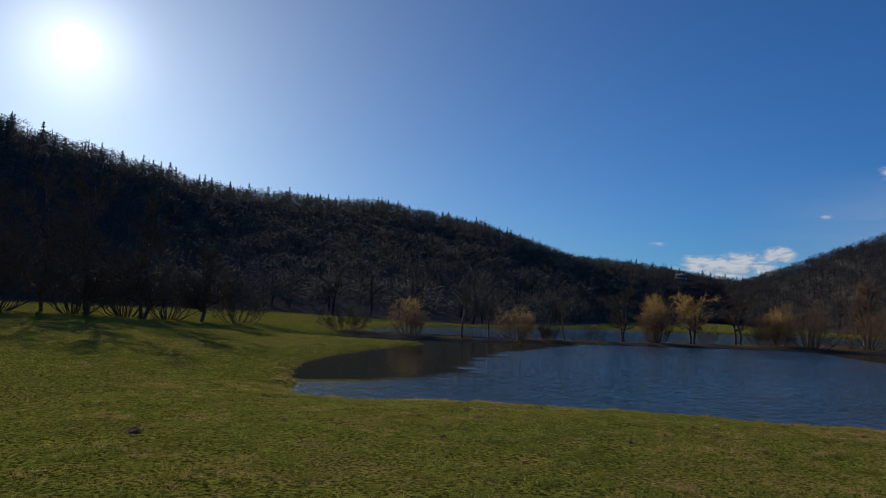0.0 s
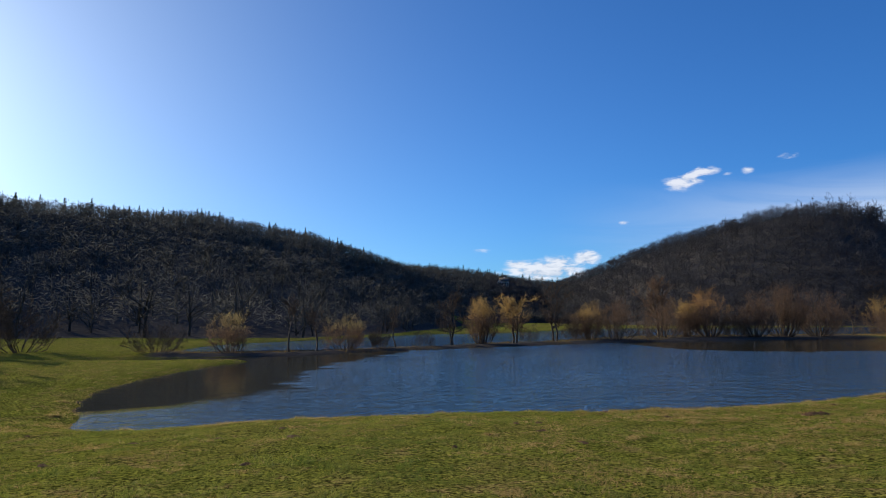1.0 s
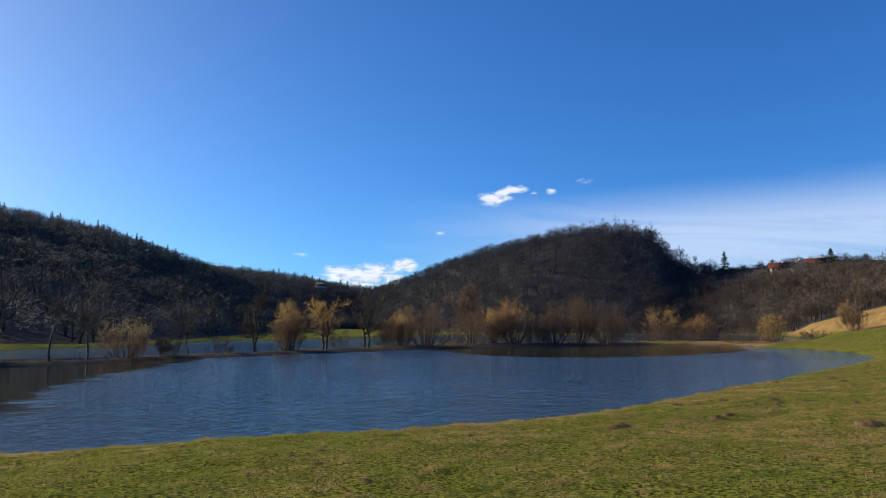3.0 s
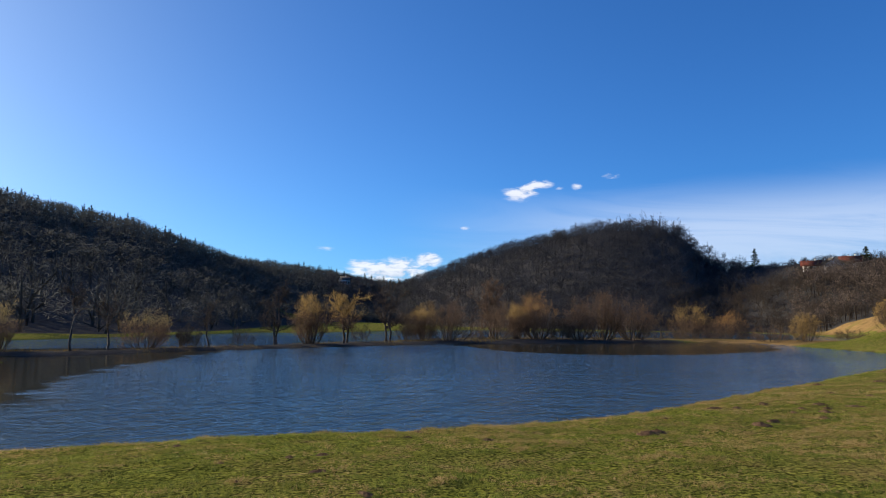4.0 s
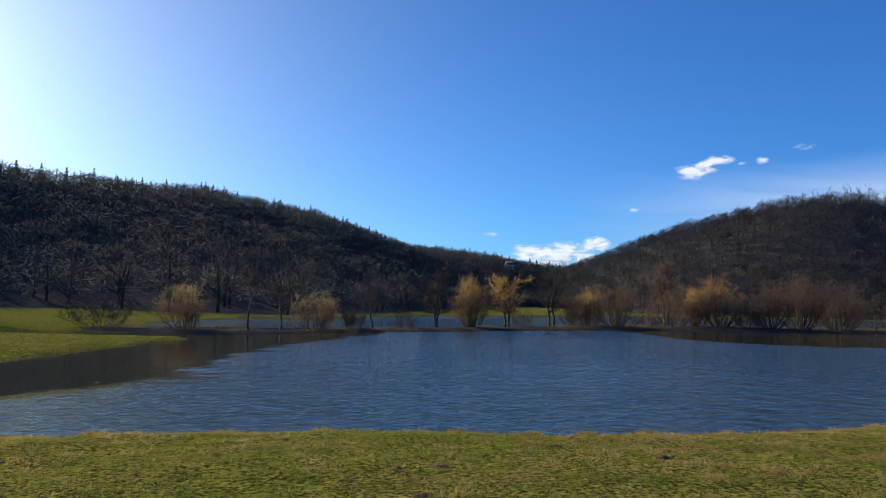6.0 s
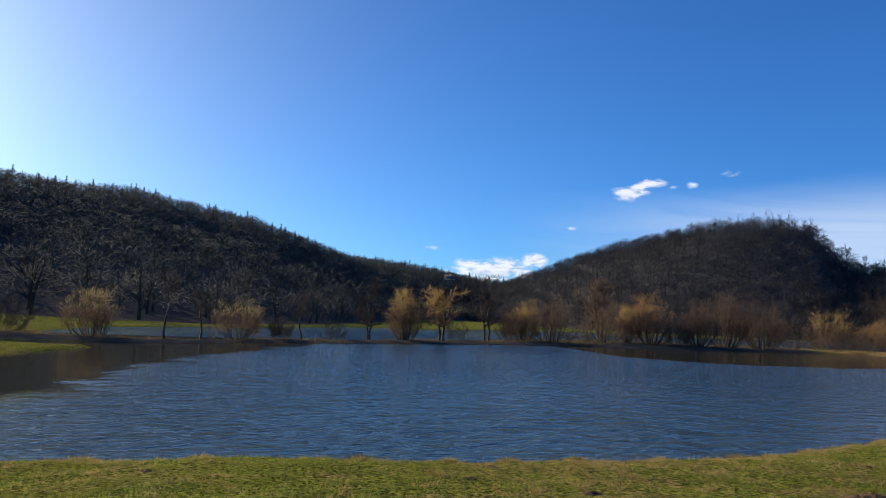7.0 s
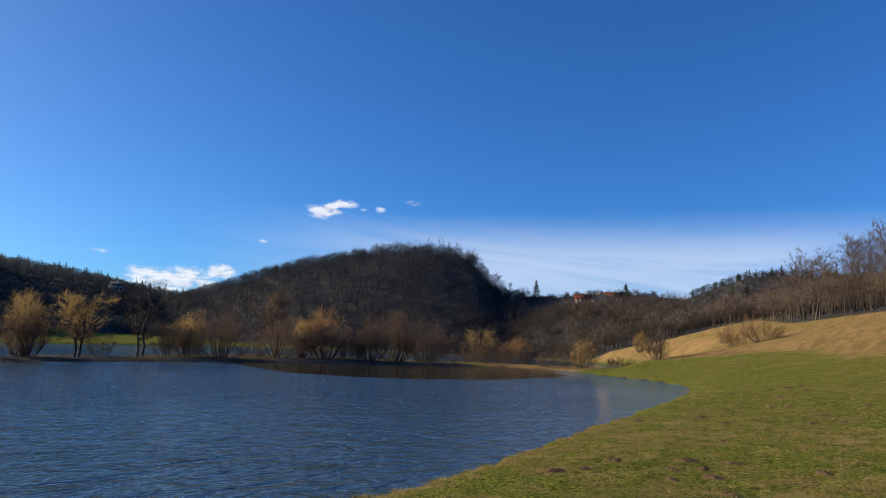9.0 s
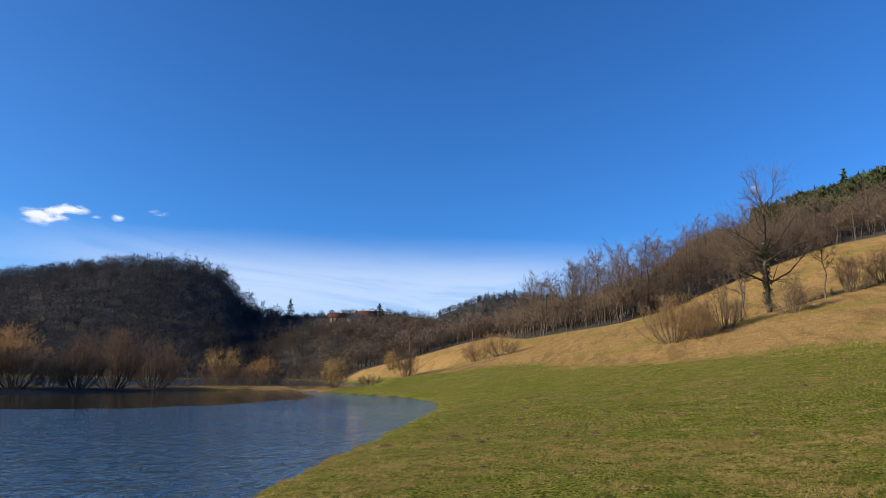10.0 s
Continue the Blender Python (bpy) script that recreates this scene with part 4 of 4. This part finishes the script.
def house(x, y, turn, w, d, h, rise, roofing, label, lift=0.0):
    """A gabled house: wall, roof with eaves, chimney, windows with panes, door."""
    root = new("house")
    z = float(land(np.array([x]), np.array([y]))[0]) + lift
    root.matrix_world = pose(x, y, z, 0, 0, turn)
    tagged(root, label, "house", "houses on the saddle")
    v = np.array([(-w / 2, -d / 2, -1.5), (w / 2, -d / 2, -1.5), (w / 2, d / 2, -1.5), (-w / 2, d / 2, -1.5), (-w / 2, -d / 2, h), (w / 2, -d / 2, h), (w / 2, d / 2, h), (-w / 2, d / 2, h), (-w / 2, 0, h + rise), (w / 2, 0, h + rise)])
    quads = np.array([(0, 1, 5, 4), (2, 3, 7, 6)])
    pent = np.array([(1, 2, 6, 9, 5), (3, 0, 4, 8, 7)])
    link_mesh("wall", v, [quads, pent], PLASTER, root)
    e, o, t = 0.6, 0.5, 0.22
    k = rise / (d / 2)
    rv, rf = [], []
    for sgn in (-1, 1):
        n = len(rv)
        for xx in (-w / 2 - e, w / 2 + e):
            for yy, zz in ((0, h + rise), (sgn * (d / 2 + o), h - o * k)):
                rv += [(xx, yy, zz + 0.02), (xx, yy, zz + t)]
        rf += [[n + i for i in q] for q in ((1, 3, 7, 5), (0, 4, 6, 2), (2, 6, 7, 3), (0, 2, 3, 1), (4, 5, 7, 6), (0, 1, 5, 4))]
    roof = link_mesh("roof", np.array(rv), np.array(rf), roofing, root)
    link_mesh("chimney", *boxm(w * 0.18, w * 0.18 + 0.7, 0.5, 1.2, h + rise * 0.5, h + rise + 0.9), PLASTER, roof)
    for sgn in (-1, 1):
        for i in range(3):
            cx = (i - 1) * w * 0.3
            y0 = sgn * d / 2
            win = link_mesh("window", *boxm(cx - 0.6, cx + 0.6, y0 - 0.06, y0 + 0.06, 0.9, 2.3), PLASTER, root)
            link_mesh("pane", *boxm(cx - 0.48, cx + 0.48, y0 - 0.08, y0 + 0.08, 1.02, 2.18), GLASS, win)
    link_mesh("door", *boxm(w * 0.42 - 0.9, w * 0.42, -d / 2 - 0.07, -d / 2 + 0.07, 0, 2.05), SLATE, root)
    return root


def at(bearing, dist):
    return dist * math.sin(radians(bearing)), dist * math.cos(radians(bearing))


for lift, (bearing, dist, turn, w, d, h, rise, roofing, label) in zip((-1.1, -0.7, -0.8, -2.6, -1.7, -1.7, 3.0), (
    (59.6, 296, -60, 6.5, 6, 2.4, 2.0, TILES, "low white house with a red tiled roof among trees"),
    (61.2, 285, 27, 8, 7.4, 2.7, 2.7, SLATE, "gabled house with a dark roof among trees"),
    (62.2, 292, -62, 7, 6, 2.5, 2.3, TILES, "white house with a red tiled roof"),
    (61.7, 304, -60, 9, 7, 2.8, 2.2, SLATE, "long house with a dark roof on the ridge"),
    (71.6, 290, -60, 9, 8, 3.2, 3.0, TILES, "white cottage with a red roof in the wood"),
    (85.7, 170, 20, 7, 6, 4.6, 2.6, SLATE, "small white house half hidden in the wood"),
    (20.6, 430, 10, 6, 5, 3.4, 2.0, SLATE, "white farmhouse on the far hillside"),
)):
    house(*at(bearing, dist), turn, w, d, h, rise, roofing, label, lift)


def build_single_firs():
    for k, (bearing, dist, h, wide) in enumerate([(55.7, 352, 10.0, 1.5), (63.2, 300, 6.5, 2.4), (99.6, 172, 13, 1.2), (104, 185, 14, 1.0), (93.4, 178, 11, 1.1)]):
        rg = np.random.default_rng(500 + k)
        w, b = conifer(rg, 16)
        sc = np.array([h * wide, h * wide, h])
        x, y = at(bearing, dist)
        place("fir_tree", x, y, (("trunk", w[0] * sc, w[1], BARK), ("crown", b[0] * sc, b[1], NEEDLES)), "dark green fir tree standing above the bare trees", "tree", "firs")


build_single_firs()


# ---- molehills, earth and grass near the path ----
EARTH = simple("dark_earth", (0.070, 0.043, 0.025), (0.16, 0.098, 0.056), 14.0, 0.95, 0.06)


def molehill(x, y, w, h, seed):
    """A crumbly mound of dark earth."""
    rg = np.random.default_rng(seed)
    n, rings = 18, 6
    v, f = [], []
    for r in range(rings + 1):
        k = r / rings
        for i in range(n):
            a = 2 * math.pi * i / n
            rad = w / 2 * k * (1 + 0.25 * math.sin(a * 2 + seed) + rg.normal() * 0.07)
            zz = h * (1 - k ** 1.6) + rg.normal() * h * 0.2 * (k < 1) - (0.06 if r == rings else 0)
            v.append((rad * math.cos(a) * 1.25, rad * math.sin(a), zz))
    for r in range(rings):
        for i in range(n):
            f.append((r * n + i, (r + 1) * n + i, (r + 1) * n + (i + 1) % n, r * n + (i + 1) % n))
    z = float(land(np.array([x]), np.array([y]))[0])
    ob = link_mesh("molehill", np.array(v), np.array(f), EARTH)
    ob.matrix_world = pose(x, y, z - 0.01, 0, 0, rg.uniform(0, 360))
    return tagged(ob, "small molehill of dark crumbly earth in the grass", "molehill", "molehills")


MOLEHILLS = [(13.4, 11.0, 0.55, 0.12), (14.1, 11.2, 0.4, 0.09), (13.8, 8.3, 0.8, 0.16), (16.4, 11.5, 0.5, 0.1), (18.0, 11.7, 0.6, 0.08), (16.7, 12.2, 0.4, 0.07), (17.5, 10.3, 0.5, 0.1), (15.9, 13.3, 0.45, 0.08), (11.2, 11.5, 0.55, 0.12), (10.9, 11.4, 0.6, 0.14), (8.3, 12.5, 0.4, 0.08), (15.4, 13.5, 0.5, 0.1), (15.9, 11.9, 0.45, 0.09), (15.3, 10.9, 0.5, 0.1), (20.8, 12.8, 0.4, 0.07), (25.0, 12.0, 0.5, 0.09), (34.8, 15.2, 0.6, 0.1), (-2.6, 10.9, 0.35, 0.07), (0.8, 12.0, 0.4, 0.07), (-4.3, 9.1, 0.55, 0.12), (0.1, 9.8, 0.3, 0.06), (5.4, 12.4, 0.4, 0.07), (30.5, 14.4, 0.4, 0.08), (40.0, 15.4, 0.6, 0.1)]
for k, (mx, my, mw, mh) in enumerate(MOLEHILLS):
    molehill(mx, my, mw * 0.6, mh * 0.5, 600 + k)
spread = np.random.default_rng(660)
for k in range(80):
    mx, my = (spread.uniform(9, 46), spread.uniform(1, 19)) if k < 64 else (spread.uniform(-5, 10), spread.uniform(9.5, 15))
    if float(outside(POND, np.array([mx]), np.array([my]))[0]) > 0.8 and math.hypot(mx - 9.8, my - 9.5) > 3.5:
        molehill(mx, my, spread.uniform(0.16, 0.36) * (1.0 if k < 64 else 0.6), spread.uniform(0.03, 0.06) * (1.0 if k < 64 else 0.6), 661 + k)


def grass_material(name, a, b):
    m, g = material(name)
    geo = g.add("ShaderNodeNewGeometry")
    c = g.mix(geo.outputs["Random Per Island"], a, b)
    c = g.mix(g.ramp(g.noise(geo.outputs["Position"], 0.9, 4.0, 0.6), 0.4, 0.65, 0, 0.5), c, (0.20, 0.17, 0.035))
    p = g.add("ShaderNodeBsdfPrincipled", {"Base Color": c, "Roughness": 0.6, "Specular IOR Level": 0.12})
    t = g.add("ShaderNodeBsdfTranslucent", {"Color": c})
    mixs = g.add("ShaderNodeMixShader", {0: 0.45, 1: p, 2: t})
    g.add("ShaderNodeOutputMaterial", {"Surface": mixs})
    return m


BLADE = grass_material("grass_blades", (0.050, 0.088, 0.014), (0.34, 0.365, 0.066))
STRAW = grass_material("straw_blades", (0.24, 0.155, 0.058), (0.58, 0.43, 0.18))
LUSH = grass_material("lush_blades", (0.050, 0.085, 0.015), (0.19, 0.235, 0.040))
REED = grass_material("brown_reeds", (0.075, 0.052, 0.026), (0.17, 0.115, 0.05))


def sward(name, label, x, y, h, w, mat, seed, lean=0.5):
    rg = np.random.default_rng(seed)
    p = np.stack([x, y, land(x, y) - 0.01], 1)
    d = np.stack([rg.normal(size=len(x)) * lean, rg.normal(size=len(x)) * lean, np.ones(len(x))], 1)
    d /= np.linalg.norm(d, axis=1, keepdims=True)
    v, f = blades(p, p + d * h[:, None], w, rg)
    return tagged(link_mesh(name, v, f, mat), label, "grass", kind="stuff")


def build_grass():
    rg = np.random.default_rng(700)

    def spots(n, x0, x1, y0, y1, lo, hi):
        x, y = rg.uniform(x0, x1, n), rg.uniform(y0, y1, n)
        d = outside(POND, x, y)
        ok = (d > lo) & (d < hi)
        return x[ok], y[ok]

    def tufts(x, y, n, spread):
        k = np.repeat(np.arange(len(x)), n)
        return k, x[k] + rg.normal(size=len(k)) * spread, y[k] + rg.normal(size=len(k)) * spread

    def patches(x, y):
        """What grows where: 0 common grass, 1 dead grass, 2 lush grass."""
        n = 0.75 * vnoise(x, y, 0.55, 8) + 0.9 * vnoise(x, y, 2.3, 9) + 0.5 * vnoise(x, y, 6.0, 13) + 0.28 * smooth(outside(POND, x, y), 1.2, 0.1) + 0.62 * smooth(x, 3, 12) - 0.10
        lush = vnoise(x, y, 0.8, 14) + 0.7 * vnoise(x, y, 2.7, 15) > 0.50
        n = n + rg.normal(size=len(x)) * 0.34
        return np.where(n > 0.42, 1, np.where(lush, 2, 0))

    x, y = spots(76000, -7, 25, 3.6, 17.2, 0.04, 12.5)
    k, bx, by = tufts(x, y, 10, 0.030)
    what = patches(x, y)[k]
    size = (np.clip(0.044 + 0.026 * vnoise(x, y, 3.1, 10) + 0.014 * vnoise(x, y, 9.0, 17), 0.018, 0.085) * rg.uniform(0.6, 1.4, len(x)))[k] * rg.uniform(0.6, 1.3, len(k))
    for w, name, label, mat, lean, tall in ((0, "grass", "short green meadow grass in small tufts", BLADE, 0.95, 1.0), (1, "dry_grass", "matted straw-coloured dead grass", STRAW, 1.4, 1.1), (2, "lush_grass", "lush dark green grass patches", LUSH, 0.8, 1.05)):
        sel = what == w
        sward(name, label, bx[sel], by[sel], size[sel] * tall, rg.uniform(0.005, 0.010, sel.sum()), mat, 701 + w, lean)
    x, y = rg.uniform(-30, 74, 90000), rg.uniform(-12, 40, 90000)
    d = outside(POND, x, y)
    ok = (d > 0.1) & (hillside(x, y) < 2) & ~((x > -7) & (x < 25) & (y > 3.6) & (y < 17.2) & (d < 12.5))
    x, y = x[ok], y[ok]
    k, bx, by = tufts(x, y, 3, 0.06)
    what = patches(x, y)[k]
    size = rg.uniform(0.04, 0.09, len(k))
    for w, name, label, mat, lean in ((0, "meadow_grass", "short green grass farther over the meadow", BLADE, 1.0), (1, "meadow_straw", "straw-coloured grass farther over the meadow", STRAW, 1.3), (2, "meadow_clumps", "dark green grass clumps farther over the meadow", LUSH, 0.5)):
        sel = what == w
        sward(name, label, bx[sel], by[sel], size[sel], np.full(sel.sum(), 0.020), mat, 705 + w, lean)
    x, y = rg.uniform(48, 125, 60000), rg.uniform(-25, 50, 60000)
    ok = (hillside(x, y) > -1) & (wooded(x, y) < 0.3) & (outside(POND, x, y) > 3)
    x, y = x[ok], y[ok]
    sward("slope_grass", "dry tan grass on the slope", x, y, rg.uniform(0.10, 0.24, len(x)), np.full(len(x), 0.04), STRAW, 706, 1.3)
    x, y = spots(90000, -7, 60, 13, 32, -0.22, 0.35)
    keep = vnoise(x, y, 0.8, 11) > -0.1
    x, y = x[keep], y[keep]
    sward("shore_grass", "taller tufts of grass at the water's edge", x, y, rg.uniform(0.02, 0.075, len(x)) + np.maximum(-land(x, y), 0), np.full(len(x), 0.009), BLADE, 703, 0.3)
    x, y = spots(60000, -8, 30, 13, 42, -0.04, 0.5)
    keep = vnoise(x, y, 0.6, 18) + 0.5 * vnoise(x, y, 2.2, 19) + 0.5 * smooth(x, 2, -4) > 0.15
    x, y = x[keep], y[keep]
    sward("shore_straw", "pale dead grass along the water's edge", x, y, rg.uniform(0.04, 0.13, len(x)), np.full(len(x), 0.011), STRAW, 710, 0.8)
    u, v = rg.uniform(-12, 30, 9000), rg.normal(size=9000) * 0.9
    x, y = 55 + 0.78 * u + 0.63 * v, 6 + 0.63 * u - 0.78 * v
    ok = vnoise(x, y, 0.5, 16) > -0.05
    x, y = x[ok], y[ok]
    sward("bank_grass", "rough brown grass along the foot of the slope", x, y, rg.uniform(0.06, 0.18, len(x)), np.full(len(x), 0.03), STRAW, 709, 1.0)
    x, y = rg.uniform(-10, 90, 120000), rg.uniform(38, 78, 120000)
    d1, d2 = outside(POND, x, y), outside(FLOOD, x, y)
    ok = (np.minimum(d1, d2) > -0.3) & (d1 < 13) & (d2 < 10) & (y > 44 + 0.1 * np.abs(x - 20)) & (vnoise(x, y, 0.35, 12) > -0.1)
    x, y = x[ok], y[ok]
    sward("dike_reeds", "withered brown reeds and grass on the dike", x, y, rg.uniform(0.06, 0.26, len(x)), np.full(len(x), 0.022), REED, 704, 0.3)


build_grass()


# ---- tussocks and clods along the near shore ----
def tussock(x, y, w, seed):
    """A hummock of matted straw and a few green blades."""
    rg = np.random.default_rng(seed)
    n = 420
    a, k = rg.uniform(0, 2 * np.pi, n), np.sqrt(rg.uniform(0, 1, n))
    p = np.stack([np.cos(a) * k * w * 0.5 * 1.3, np.sin(a) * k * w * 0.5, 0.10 * w * (1 - k ** 2) - 0.02], 1)
    d = np.stack([np.cos(a) * k, np.sin(a) * k, np.full(n, 0.35)], 1) + rg.normal(size=(n, 3)) * 0.35
    d /= np.linalg.norm(d, axis=1, keepdims=True)
    v, f = blades(p, p + d * rg.uniform(0.03, 0.10, n)[:, None], np.full(n, 0.010), rg)
    cut = int(n * 0.72)
    root = new("grass_tussock")
    z = max(float(land(np.array([x]), np.array([y]))[0]), 0.0)
    root.matrix_world = pose(x, y, z, 0, 0, rg.uniform(0, 360))
    tagged(link_mesh("dead_grass", v[:cut * 3], f[:cut], STRAW, root), kind="stuff")
    tagged(link_mesh("green_grass", v[cut * 3:], f[cut:] - cut * 3, BLADE, root), kind="stuff")
    t = np.linspace(0, 2 * np.pi, 13)[:-1]
    ring = np.stack([np.cos(t) * w * 0.6, np.sin(t) * w * 0.45, np.full(12, -0.06)], 1)
    top = ring * [0.5, 0.5, 0] + [0, 0, 0.03 * w] + rg.normal(size=(12, 3)) * 0.01
    i = np.arange(12)
    quads = np.stack([i, (i + 1) % 12, (i + 1) % 12 + 12, i + 12], 1)
    cap = np.array([list(range(12, 24))])
    link_mesh("root_clod", np.concatenate([ring, top]), [quads, cap], EARTH, root)
    return tagged(root, "low tussock of matted straw and grass at the water's edge", "tussock", "tussocks along the shore")


for k, (tx, ty, tw) in enumerate([(2.8, 16.0, 0.5), (4.3, 15.7, 0.4), (6.4, 15.2, 0.45), (7.6, 15.0, 0.3), (8.5, 14.9, 0.4), (9.5, 14.7, 0.45), (11.0, 14.7, 0.3), (12.6, 14.7, 0.5), (14.0, 14.6, 0.35), (15.6, 15.0, 0.4), (17.3, 15.3, 0.45), (19.6, 15.9, 0.4), (22.0, 16.5, 0.5), (25.0, 17.3, 0.4), (1.0, 15.8, 0.4), (-2.6, 15.6, 0.45), (-4.6, 18.0, 0.4), (-5.3, 21.0, 0.4), (7.0, 13.6, 0.35), (13.0, 12.9, 0.4), (18.0, 13.9, 0.45), (21.5, 14.2, 0.4), (24.0, 13.0, 0.5), (16.4, 9.6, 0.4), (19.0, 8.4, 0.5), (22.4, 9.7, 0.45), (9.6, 9.9, 0.3), (4.0, 11.2, 0.3), (6.6, 10.4, 0.35)]):
    tussock(tx, ty, tw * 0.7, 800 + k)
